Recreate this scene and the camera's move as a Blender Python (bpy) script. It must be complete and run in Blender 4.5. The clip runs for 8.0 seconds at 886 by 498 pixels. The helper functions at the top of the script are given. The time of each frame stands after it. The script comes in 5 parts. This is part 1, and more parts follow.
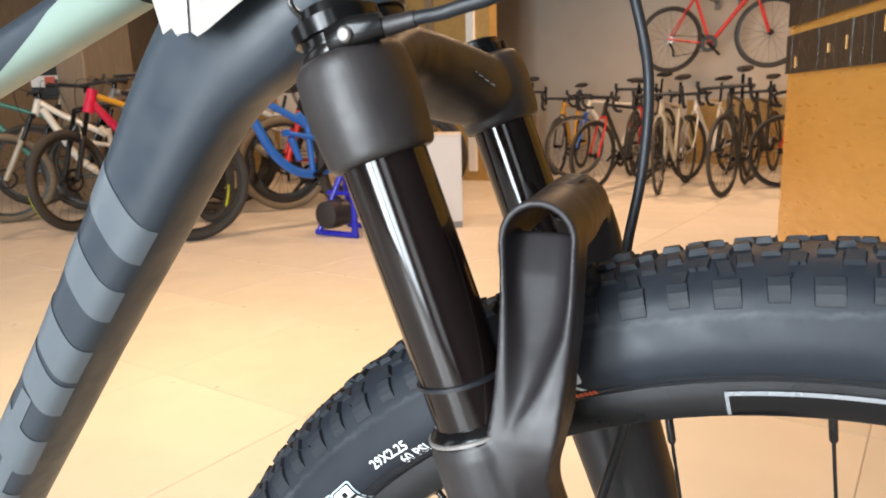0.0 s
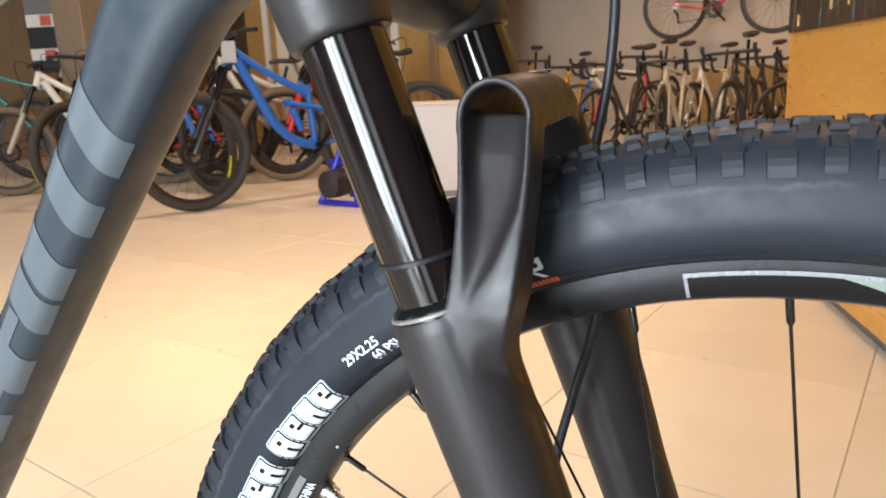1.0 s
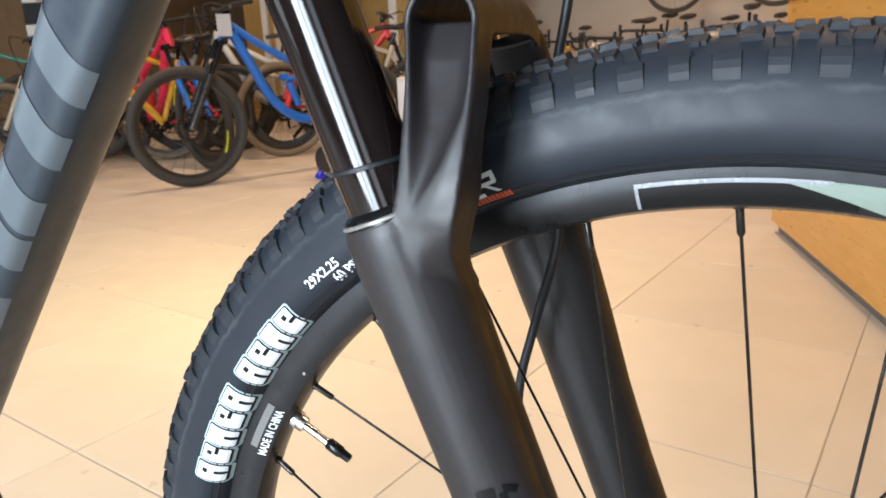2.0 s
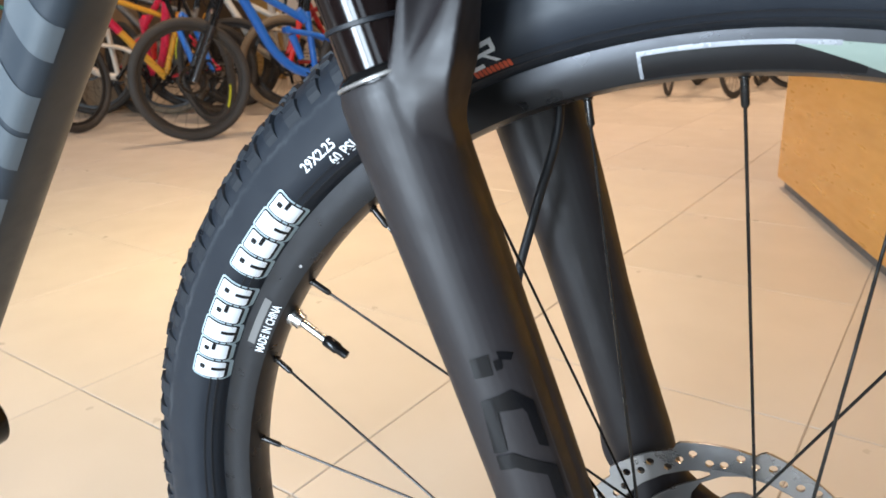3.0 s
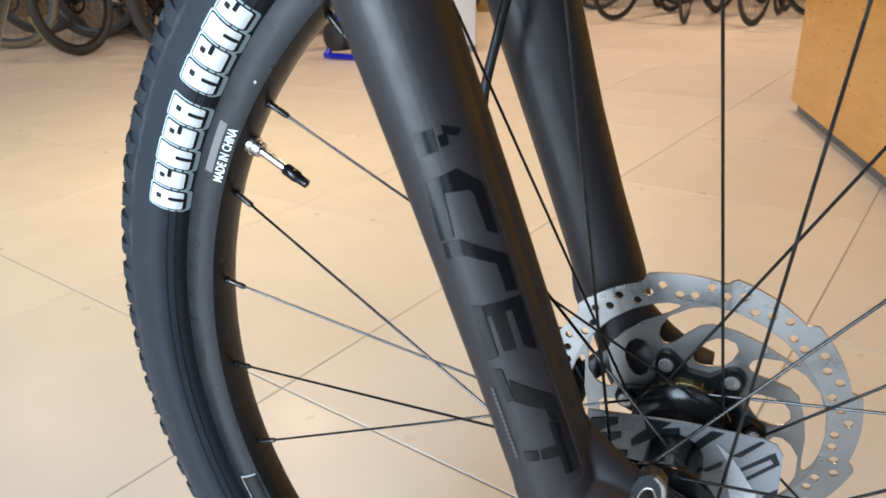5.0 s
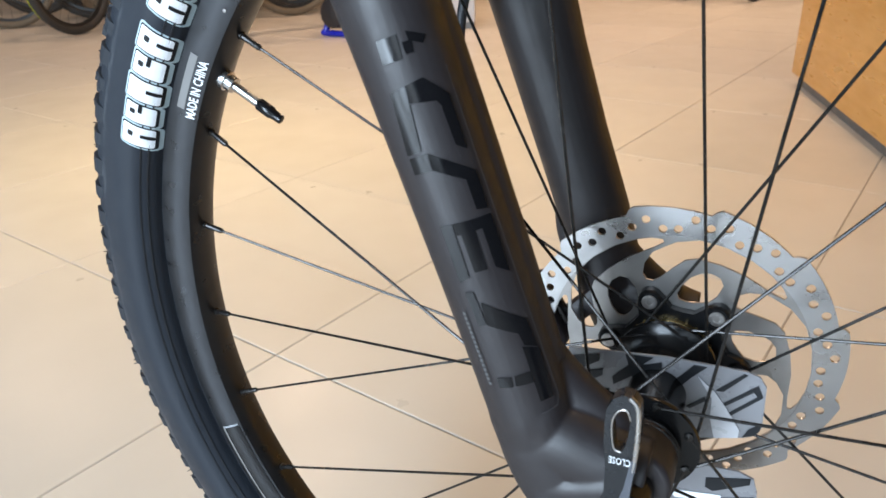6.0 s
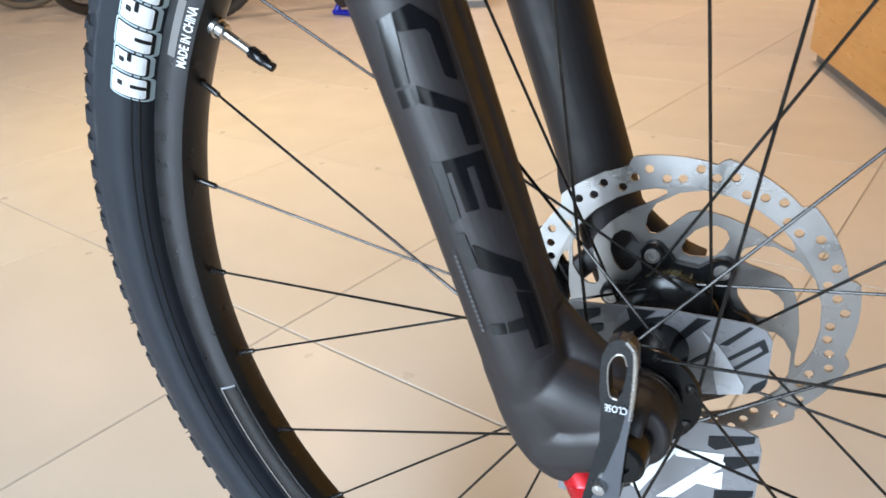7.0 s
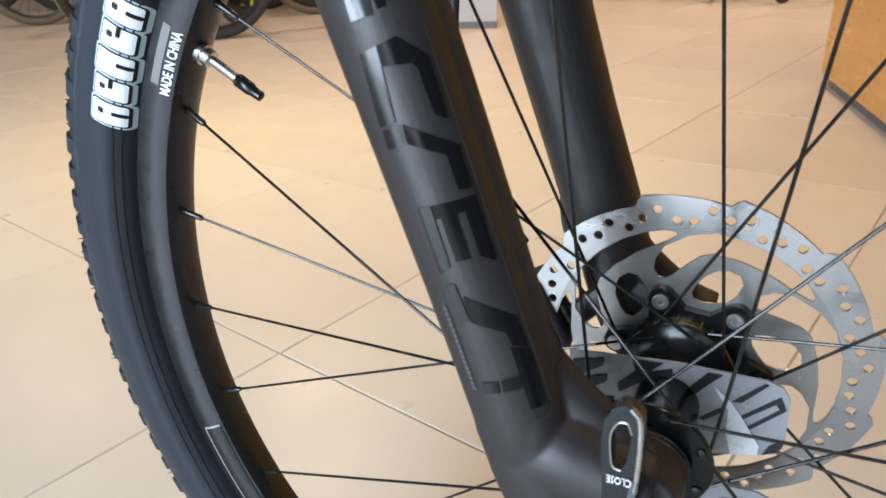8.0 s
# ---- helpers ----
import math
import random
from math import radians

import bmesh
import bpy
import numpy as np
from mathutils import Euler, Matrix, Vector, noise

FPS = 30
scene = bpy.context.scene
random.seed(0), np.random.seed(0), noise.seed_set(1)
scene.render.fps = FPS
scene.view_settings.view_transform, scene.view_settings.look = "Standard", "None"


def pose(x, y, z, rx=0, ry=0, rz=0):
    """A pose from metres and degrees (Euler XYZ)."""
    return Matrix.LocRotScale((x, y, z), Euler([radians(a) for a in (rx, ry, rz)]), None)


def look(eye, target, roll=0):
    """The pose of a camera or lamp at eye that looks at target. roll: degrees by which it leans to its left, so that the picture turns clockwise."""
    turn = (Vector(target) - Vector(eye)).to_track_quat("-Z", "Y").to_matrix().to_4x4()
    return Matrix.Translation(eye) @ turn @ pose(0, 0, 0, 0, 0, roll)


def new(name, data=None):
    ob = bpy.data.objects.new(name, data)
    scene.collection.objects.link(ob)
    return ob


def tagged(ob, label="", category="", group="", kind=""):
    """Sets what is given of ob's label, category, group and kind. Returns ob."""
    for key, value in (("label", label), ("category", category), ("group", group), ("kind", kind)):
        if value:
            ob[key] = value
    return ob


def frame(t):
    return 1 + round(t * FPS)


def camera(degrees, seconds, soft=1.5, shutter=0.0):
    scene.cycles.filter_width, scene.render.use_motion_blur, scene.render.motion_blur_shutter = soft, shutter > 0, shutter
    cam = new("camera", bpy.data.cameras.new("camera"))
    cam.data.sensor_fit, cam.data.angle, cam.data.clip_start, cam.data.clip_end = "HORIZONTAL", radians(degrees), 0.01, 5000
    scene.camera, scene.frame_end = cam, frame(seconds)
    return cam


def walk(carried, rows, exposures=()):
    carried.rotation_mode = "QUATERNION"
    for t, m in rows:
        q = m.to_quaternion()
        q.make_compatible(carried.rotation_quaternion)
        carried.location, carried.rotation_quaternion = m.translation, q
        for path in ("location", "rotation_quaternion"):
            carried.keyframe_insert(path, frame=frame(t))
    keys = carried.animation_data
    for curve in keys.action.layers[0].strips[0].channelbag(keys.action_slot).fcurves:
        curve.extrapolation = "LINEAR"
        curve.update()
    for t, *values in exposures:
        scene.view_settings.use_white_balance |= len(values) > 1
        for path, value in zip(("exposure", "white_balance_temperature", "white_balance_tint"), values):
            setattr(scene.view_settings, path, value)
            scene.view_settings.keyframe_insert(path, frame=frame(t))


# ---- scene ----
cam = camera(63.6, 8.0, soft=1.6)
# The bicycle leans a little on its stand.
LEAN = Matrix.Rotation(radians(0.85), 4, "X") @ Matrix.Rotation(radians(-1.24), 4, "Y")
PATH = [
    (0, (-0.0584, -0.3319, 0.8000), (-0.814, 1.476, 0.399), -1.81),
    (0.5, (-0.0455, -0.3344, 0.7818), (-0.808, 1.462, 0.342), -2.60),
    (1, (-0.0375, -0.3378, 0.7637), (-0.804, 1.449, 0.294), -2.39),
    (2.5, (-0.0103, -0.3403, 0.7180), (-0.776, 1.417, 0.150), -2.76),
    (3, (-0.0113, -0.3449, 0.6952), (-0.779, 1.394, 0.071), -2.18),
    (3.5, (-0.0064, -0.3471, 0.6735), (-0.777, 1.372, -0.003), -1.37),
    (4, (-0.0012, -0.3436, 0.6581), (-0.770, 1.355, -0.082), -1.30),
    (4.5, (0.0068, -0.3414, 0.6418), (-0.766, 1.337, -0.126), -1.68),
    (6, (0.0252, -0.3360, 0.5976), (-0.747, 1.316, -0.230), -2.20),
    (6.5, (0.0317, -0.3340, 0.5844), (-0.753, 1.293, -0.275), -2.56),
    (7, (0.0316, -0.3297, 0.5765), (-0.766, 1.287, -0.289), -2.54),
    (7.5, (0.0316, -0.3177, 0.5739), (-0.789, 1.304, -0.261), -2.02),
    (8, (0.0266, -0.3028, 0.5774), (-0.798, 1.325, -0.243), -2.03),
]
walk(cam, [(t, look(eye, target, roll)) for t, eye, target, roll in PATH],
     exposures=[(0, 0.0, 7500, 14), (2.5, -0.12, 6850, 12), (4.5, -0.24, 6450, 10), (8, -0.24, 6500, 11)])
cam.data.dof.use_dof, cam.data.dof.focus_distance, cam.data.dof.aperture_fstop = True, 0.46, 20.0

# ---- light ----
GRID = radians(-12.4)          # the shop stands turned against the bicycle
ROOM = Matrix.Rotation(GRID, 4, "Z")
world = bpy.data.worlds.new("world")
scene.world = world
world.use_nodes = True
sky = world.node_tree.nodes.new("ShaderNodeTexSky")
sky.sky_type, sky.sun_disc = "NISHITA", False
sky.sun_elevation, sky.sun_rotation = radians(25), radians(200)
world.node_tree.nodes["Background"].inputs["Strength"].default_value = 0.08
world.node_tree.links.new(sky.outputs[0], world.node_tree.nodes["Background"].inputs["Color"])

WARM = (1.0, 0.675, 0.44)
COOL = (0.66, 0.83, 1.0)
YELLOWISH = (1.0, 0.75, 0.38)


def area(name, m, sx, sy, power, colour, spread=180):
    lamp = bpy.data.lights.new(name, "AREA")
    lamp.shape, lamp.size, lamp.size_y, lamp.energy, lamp.color = "RECTANGLE", sx, sy, power, colour
    lamp.spread = radians(spread)
    ob = new(name, lamp)
    ob.matrix_world = m
    return ob


# daylight in the shop windows behind the camera
for u0, u1, power in ((-0.75, -0.03, 275), (0.09, 0.72, 160), (1.5, 2.4, 25), (-6.6, -3.6, 80)):
    area("window_light", ROOM @ pose((u0 + u1) / 2, -3.55, 1.45, -90, 0, 180), u1 - u0, 2.6, power, COOL)
LAMPS = [(-1.75, 1.0, 17, 70), (-3.6, 2.6, 36, 140), (-1.2, 3.6, 46, 140), (-5.6, 1.6, 20, 140), (-2.6, 5.8, 50, 140), (-0.4, 6.0, 52, 140), (0.05, 1.6, 12, 140), (-6.6, 4.2, 22, 140)]
for u, v, power, spread in LAMPS:
    area("ceiling_lamp_light", ROOM @ pose(u, v, 3.12), 0.32, 0.32, power, WARM if spread > 100 else YELLOWISH, spread)

# ---- materials ----


def material(name, colour, rough=0.5, metal=0.0, other=None, scale=40.0, amount=0.5, bump=0.0, bump_scale=200.0, coat=0.0, rvar=0.08, stretch=(1, 1, 1), random_tint=0.0, spec=0.5):
    """Colour varied by two noises, roughness by one, with fine relief."""
    m = bpy.data.materials.new(name)
    m.use_nodes = True
    n, l = m.node_tree.nodes, m.node_tree.links
    b = n["Principled BSDF"]
    b.inputs["Metallic"].default_value = metal
    b.inputs["Coat Weight"].default_value = coat
    b.inputs["Coat Roughness"].default_value = 0.08
    b.inputs["Specular IOR Level"].default_value = spec
    tc, mp = n.new("ShaderNodeTexCoord"), n.new("ShaderNodeMapping")
    mp.inputs["Scale"].default_value = stretch
    l.new(tc.outputs["Object"], mp.inputs["Vector"])
    big, fine = n.new("ShaderNodeTexNoise"), n.new("ShaderNodeTexNoise")
    big.inputs["Scale"].default_value, big.inputs["Detail"].default_value = scale * 0.18, 4
    fine.inputs["Scale"].default_value, fine.inputs["Detail"].default_value = scale, 6
    mix, ramp = n.new("ShaderNodeMix"), n.new("ShaderNodeMapRange")
    mix.data_type = "RGBA"
    add = n.new("ShaderNodeMath")
    add.operation = "ADD"
    for t in (big, fine):
        l.new(mp.outputs[0], t.inputs["Vector"])
    l.new(big.outputs["Fac"], add.inputs[0])
    l.new(fine.outputs["Fac"], add.inputs[1])
    ramp.inputs["From Min"].default_value, ramp.inputs["From Max"].default_value = 0.7, 1.3
    ramp.inputs["To Max"].default_value = amount
    l.new(add.outputs[0], ramp.inputs["Value"])
    l.new(ramp.outputs[0], mix.inputs["Factor"])
    o = other or tuple(c * 0.75 for c in colour)
    mix.inputs["A"].default_value, mix.inputs["B"].default_value = (*colour, 1), (*o, 1)
    out = mix.outputs["Result"]
    if random_tint:
        info, hsv, mr = n.new("ShaderNodeObjectInfo"), n.new("ShaderNodeHueSaturation"), n.new("ShaderNodeMapRange")
        mr.inputs["To Min"].default_value, mr.inputs["To Max"].default_value = 1 - random_tint, 1 + random_tint
        l.new(info.outputs["Random"], mr.inputs["Value"])
        l.new(mr.outputs[0], hsv.inputs["Value"])
        l.new(out, hsv.inputs["Color"])
        out = hsv.outputs[0]
    l.new(out, b.inputs["Base Color"])
    rr = n.new("ShaderNodeMapRange")
    rr.inputs["From Min"].default_value, rr.inputs["From Max"].default_value = 0.3, 0.7
    rr.inputs["To Min"].default_value, rr.inputs["To Max"].default_value = max(rough - rvar, 0.02), min(rough + rvar, 1)
    l.new(fine.outputs["Fac"], rr.inputs["Value"])
    l.new(rr.outputs[0], b.inputs["Roughness"])
    if bump:
        bn, bt = n.new("ShaderNodeBump"), n.new("ShaderNodeTexNoise")
        bt.inputs["Scale"].default_value, bt.inputs["Detail"].default_value = bump_scale, 4
        l.new(mp.outputs[0], bt.inputs["Vector"])
        bn.inputs["Strength"].default_value, bn.inputs["Distance"].default_value = bump, 0.002
        l.new(bt.outputs["Fac"], bn.inputs["Height"])
        l.new(bn.outputs[0], b.inputs["Normal"])
    return m


def glow(name, colour, strength):
    m = bpy.data.materials.new(name)
    m.use_nodes = True
    b = m.node_tree.nodes["Principled BSDF"]
    b.inputs["Base Color"].default_value = (*colour, 1)
    b.inputs["Emission Color"].default_value = (*colour, 1)
    b.inputs["Emission Strength"].default_value = strength
    return m


SLATE = material("slate_paint", (0.030, 0.039, 0.050), 0.38, 0, (0.026, 0.034, 0.044), 60, 0.5, 0.02, 900, spec=0.36)
DECAL_GREY = material("grey_decal", (0.088, 0.104, 0.118), 0.38, 0, (0.078, 0.093, 0.106), 60, 0.5)
MINT = material("mint_paint", (0.205, 0.275, 0.235), 0.38, 0, (0.20, 0.268, 0.23), 50, 0.5)
MATT = material("matt_black_magnesium", (0.0165, 0.0136, 0.0150), 0.48, 0, (0.0138, 0.0113, 0.0126), 80, 0.6, 0.05, 1600, spec=0.48)
SATIN = material("satin_black_forging", (0.022, 0.0180, 0.0180), 0.44, 0, (0.019, 0.0155, 0.0155), 80, 0.6, 0.05, 1600, spec=0.46)
GLOSS = material("gloss_black", (0.005, 0.0048, 0.005), 0.20, 0, (0.004, 0.004, 0.0045), 90, 0.5, rvar=0.05, spec=0.28)
BLACK_ANOD = material("black_anodised_carrier", (0.005, 0.005, 0.0055), 0.36, 0, (0.004, 0.004, 0.0045), 90, 0.5, spec=0.22)
FAINT_INK = material("faint_grey_ink", (0.07, 0.07, 0.072), 0.5, 0, (0.055, 0.055, 0.058), 200, 0.5)
STANCHION = material("black_coated_steel", (0.0075, 0.0042, 0.0040), 0.11, 0.0, (0.0065, 0.0042, 0.0042), 120, 0.5, rvar=0.03, stretch=(1, 1, 0.2), spec=0.5)
RUBBER = material("rubber", (0.011, 0.012, 0.015), 0.42, 0, (0.016, 0.018, 0.022), 70, 0.6, 0.15, 1500, spec=0.36)
TREAD = material("tread_rubber", (0.0140, 0.0168, 0.0220), 0.54, 0, (0.021, 0.024, 0.029), 110, 0.6, 0.05, 900, spec=0.28)


FAR_RIM = material("dull_black_rim", (0.016, 0.015, 0.014), 0.45, 0.2, (0.022, 0.020, 0.018), 80, 0.5)
FAR_RUBBER = material("dusty_rubber", (0.026, 0.023, 0.020), 0.75, 0, (0.040, 0.034, 0.028), 60, 0.6)


def tyre_rubber():
    """Black rubber with a dusty scuff line round the shoulder of the tyre."""
    m = material("tyre_rubber", (0.0150, 0.0185, 0.0250), 0.46, 0, (0.019, 0.023, 0.030), 70, 0.6, 0.06, 1500, spec=0.25)
    n, l = m.node_tree.nodes, m.node_tree.links
    b = n["Principled BSDF"]
    tc, sep, sq = n.new("ShaderNodeTexCoord"), n.new("ShaderNodeSeparateXYZ"), n.new("ShaderNodeCombineXYZ")
    ln, wob, sub = n.new("ShaderNodeVectorMath"), n.new("ShaderNodeTexNoise"), n.new("ShaderNodeMath")
    off = n.new("ShaderNodeVectorMath")
    off.operation, ln.operation, sub.operation = "SUBTRACT", "LENGTH", "MULTIPLY_ADD"
    off.inputs[1].default_value = HUB
    l.new(tc.outputs["Object"], off.inputs[0])
    l.new(off.outputs[0], sep.inputs[0])
    l.new(sep.outputs["X"], sq.inputs["X"])
    l.new(sep.outputs["Z"], sq.inputs["Z"])
    l.new(sq.outputs[0], ln.inputs[0])
    wob.inputs["Scale"].default_value, wob.inputs["Detail"].default_value = 160, 6
    l.new(tc.outputs["Object"], wob.inputs["Vector"])
    l.new(wob.outputs["Fac"], sub.inputs[0])
    sub.inputs[1].default_value = 0.006
    l.new(ln.outputs["Value"], sub.inputs[2])
    ramp = n.new("ShaderNodeValToRGB")
    mr = n.new("ShaderNodeMapRange")
    mr.inputs["From Min"].default_value, mr.inputs["From Max"].default_value = 0.3500, 0.3610
    l.new(sub.outputs[0], mr.inputs["Value"])
    l.new(mr.outputs[0], ramp.inputs[0])
    e = ramp.color_ramp.elements
    e[0].position, e[0].color = 0.30, (0, 0, 0, 1)
    e[1].position, e[1].color = 0.64, (0, 0, 0, 1)
    k = e.new(0.50)
    k.color = (0.42, 0.42, 0.42, 1)
    patch, gate = n.new("ShaderNodeTexNoise"), n.new("ShaderNodeMapRange")
    patch.inputs["Scale"].default_value, patch.inputs["Detail"].default_value = 34, 6
    gate.inputs["From Min"].default_value, gate.inputs["From Max"].default_value = 0.38, 0.60
    l.new(tc.outputs["Object"], patch.inputs["Vector"])
    l.new(patch.outputs["Fac"], gate.inputs["Value"])
    mul, mix = n.new("ShaderNodeMath"), n.new("ShaderNodeMix")
    mul.operation, mix.data_type = "MULTIPLY", "RGBA"
    l.new(ramp.outputs[0], mul.inputs[0])
    l.new(gate.outputs[0], mul.inputs[1])
    l.new(mul.outputs[0], mix.inputs["Factor"])
    old = b.inputs["Base Color"].links[0].from_socket
    l.new(old, mix.inputs["A"])
    mix.inputs["B"].default_value = (0.085, 0.092, 0.10, 1)
    l.new(mix.outputs["Result"], b.inputs["Base Color"])
    return m


RIM = material("anodised_black_rim", (0.055, 0.056, 0.060), 0.33, 0.9, (0.045, 0.046, 0.050), 80, 0.5, 0.03, 1200, spec=0.36)
SPOKE = material("black_spoke", (0.018, 0.017, 0.017), 0.25, 0.6, (0.03, 0.027, 0.024), 90, 0.5)
ARM_GREY = material("dark_grey_anodised", (0.27, 0.255, 0.245), 0.34, 0.85, (0.21, 0.20, 0.19), 60, 0.6)
STEEL = material("brushed_steel", (0.50, 0.475, 0.455), 0.32, 0.9, (0.43, 0.41, 0.39), 60, 0.5, 0.03, 900)
ALLOY = material("raw_alloy", (0.62, 0.62, 0.62), 0.25, 1.0, (0.5, 0.5, 0.5), 200, 0.5)
BRASS = material("brass", (0.62, 0.45, 0.20), 0.3, 1.0, (0.5, 0.36, 0.16), 120, 0.5)
WHITE_INK = material("white_ink", (0.80, 0.82, 0.84), 0.5, 0, (0.70, 0.72, 0.75), 200, 0.5)
PALE_INK = material("pale_blue_ink", (0.42, 0.52, 0.56), 0.5, 0, (0.36, 0.46, 0.50), 200, 0.5)
RED_INK = material("red_ink", (0.55, 0.08, 0.03), 0.5, 0, (0.48, 0.06, 0.03), 200, 0.5)
DARK_INK = material("dark_ink", (0.006, 0.007, 0.009), 0.45, 0, (0.009, 0.010, 0.012), 200, 0.5, spec=0.3)
SILVER_INK = material("silver_foil", (0.27, 0.255, 0.245), 0.32, 0.4, (0.22, 0.207, 0.198), 150, 0.5)
WHITE_FOIL = material("white_foil_line", (0.30, 0.31, 0.33), 0.28, 0.3, (0.24, 0.25, 0.27), 150, 0.5)
SAGE = material("sage_foil", (0.21, 0.255, 0.22), 0.34, 0.1, (0.185, 0.23, 0.195), 100, 0.5)
SMOKE = material("smoked_gloss_decal", (0.003, 0.003, 0.004), 0.18, 0, (0.004, 0.004, 0.005), 90, 0.5, rvar=0.03, spec=0.40)
RED_ANOD = material("red_anodised", (0.55, 0.012, 0.02), 0.28, 0.5, (0.45, 0.01, 0.015), 100, 0.5)
PAPER = material("white_paper", (0.33, 0.30, 0.28), 0.8, 0, (0.31, 0.28, 0.26), 60, 0.5, 0.1, 400)
TAG_WHITE = material("bright_white_paper", (0.44, 0.44, 0.45), 0.8, 0, (0.41, 0.41, 0.42), 60, 0.5, 0.1, 400)
CARD = material("grey_printed_card", (0.175, 0.172, 0.18), 0.3, 0, (0.14, 0.138, 0.145), 60, 0.5, coat=0.2)
TILE = material("cream_floor_tile", (0.59, 0.543, 0.480), 0.34, 0, (0.54, 0.493, 0.430), 5, 0.8, 0.05, 160, random_tint=0.03)
GROUT = material("floor_grout", (0.42, 0.36, 0.29), 0.85, 0, (0.34, 0.29, 0.23), 30, 0.6, 0.2, 300)
WOOD = material("varnished_maple_board", (0.70, 0.36, 0.085), 0.32, 0, (0.56, 0.27, 0.055), 7, 0.9, 0.02, 60, coat=0.2, stretch=(1.0, 1.0, 6.0))
OAK = material("yellow_osb_board", (0.44, 0.28, 0.095), 0.5, 0, (0.33, 0.195, 0.062), 22, 0.9, 0.15, 120)
DARKWOOD = material("brown_wood_cladding", (0.27, 0.195, 0.125), 0.5, 0, (0.20, 0.14, 0.088), 12, 0.9, 0.1, 90, stretch=(6, 6, 0.7))
WALL = material("warm_grey_wall", (0.54, 0.48, 0.41), 0.8, 0, (0.48, 0.42, 0.36), 3, 0.7, 0.1, 250)
# ceiling is never in view; its dark tone holds down the bounce
CEIL = material("low_bounce_ceiling", (0.16, 0.15, 0.135), 0.9, 0, (0.13, 0.12, 0.11), 3, 0.6)
# dark tone for walls out of view, chosen to weaken bounced light
DARK_WALL = material("low_bounce_wall", (0.085, 0.080, 0.075), 0.8, 0, (0.07, 0.066, 0.062), 3, 0.6, 0.1, 250)
PLASTER = material("white_laminate", (0.72, 0.71, 0.69), 0.5, 0, (0.66, 0.65, 0.63), 8, 0.6)
PLINTH = material("pale_grey_laminate", (0.50, 0.47, 0.45), 0.5, 0, (0.46, 0.43, 0.41), 8, 0.6)
SIGN_BLACK = material("black_sign_acrylic", (0.020, 0.017, 0.016), 0.22, 0, (0.05, 0.035, 0.025), 25, 0.6, stretch=(3, 3, 0.6))
KICK = material("grey_plinth_strip", (0.16, 0.155, 0.15), 0.5, 0, (0.12, 0.115, 0.11), 40, 0.6)
DIFFUSER = glow("lamp_diffuser", (1.0, 0.85, 0.62), 6)


def paint(name, colour, rough=0.32):
    return material(name, colour, rough, 0, tuple(c * 0.8 for c in colour), 30, 0.5, coat=0.15)


# ---- mesh helpers ----


def build(name, vf, mat, parent=None, label="", smooth=True, sharp=38):
    me = bpy.data.meshes.new(name)
    me.from_pydata([tuple(v) for v in vf[0]], [], vf[1])
    me.update()
    bm = bmesh.new()
    bm.from_mesh(me)
    bmesh.ops.recalc_face_normals(bm, faces=bm.faces)
    bm.to_mesh(me)
    bm.free()
    if smooth:
        for p in me.polygons:
            p.use_smooth = True
        me.set_sharp_from_angle(angle=radians(sharp))
    me.materials.append(mat)
    ob = new(name, me)
    ob.parent = parent
    if label:
        tagged(ob, label)
    return ob


def part(name, vf, mat, parent, label="", **k):
    return build(name, vf, mat, parent, label, **k)


def thing(name, label, category, m=Matrix(), group="", kind=""):
    ob = new(name)
    ob.empty_display_size = 0.1
    ob.matrix_world = m
    return tagged(ob, label, category, group, kind)


def fused(ob, voxel, rounds):
    """One casting out of overlapping solids, with soft fillets where they meet."""
    f = ob.modifiers.new("fuse", "REMESH")
    f.mode, f.voxel_size, f.use_smooth_shade = "VOXEL", voxel, True
    s = ob.modifiers.new("soften", "SMOOTH")
    s.factor, s.iterations = 0.5, rounds
    return ob


def join(*parts):
    vs, fs = [], []
    for v, f in parts:
        o = len(vs)
        vs += list(v)
        fs += [tuple(i + o for i in q) for q in f]
    return vs, fs


def moved(vf, m):
    return [m @ Vector(v) for v in vf[0]], vf[1]


def sweep(points, radii, n=16, square=2.0, up=None, caps=True, turn=0.0):
    """A tube through points; radii: one number, or (a, b) half sizes along the side and the up direction, one each; square: superellipse power."""
    pts = [Vector(p) for p in points]
    if not isinstance(radii, (list, tuple)) or (isinstance(radii, tuple) and len(radii) == 2 and len(pts) != 2):
        radii = [radii] * len(pts)
    vs, fs = [], []
    ref = Vector(up) if up else None
    for i, p in enumerate(pts):
        d = (pts[min(i + 1, len(pts) - 1)] - pts[max(i - 1, 0)]).normalized()
        if ref is None:
            ref = Vector((0, 0, 1)) if abs(d.z) < 0.9 else Vector((1, 0, 0))
        side = d.cross(ref).normalized()
        ref = side.cross(d).normalized()
        r = radii[i]
        a, b = r if isinstance(r, (tuple, list)) else (r, r)
        for k in range(n):
            t = 2 * math.pi * k / n + turn
            c, s = math.cos(t), math.sin(t)
            e = 2.0 / square
            vs.append(p + side * (a * math.copysign(abs(c) ** e, c)) + ref * (b * math.copysign(abs(s) ** e, s)))
    for i in range(len(pts) - 1):
        for k in range(n):
            j = (k + 1) % n
            fs.append((i * n + k, i * n + j, (i + 1) * n + j, (i + 1) * n + k))
    if caps:
        fs += [tuple(range(n)), tuple(range((len(pts) - 1) * n, len(pts) * n))]
    return vs, fs


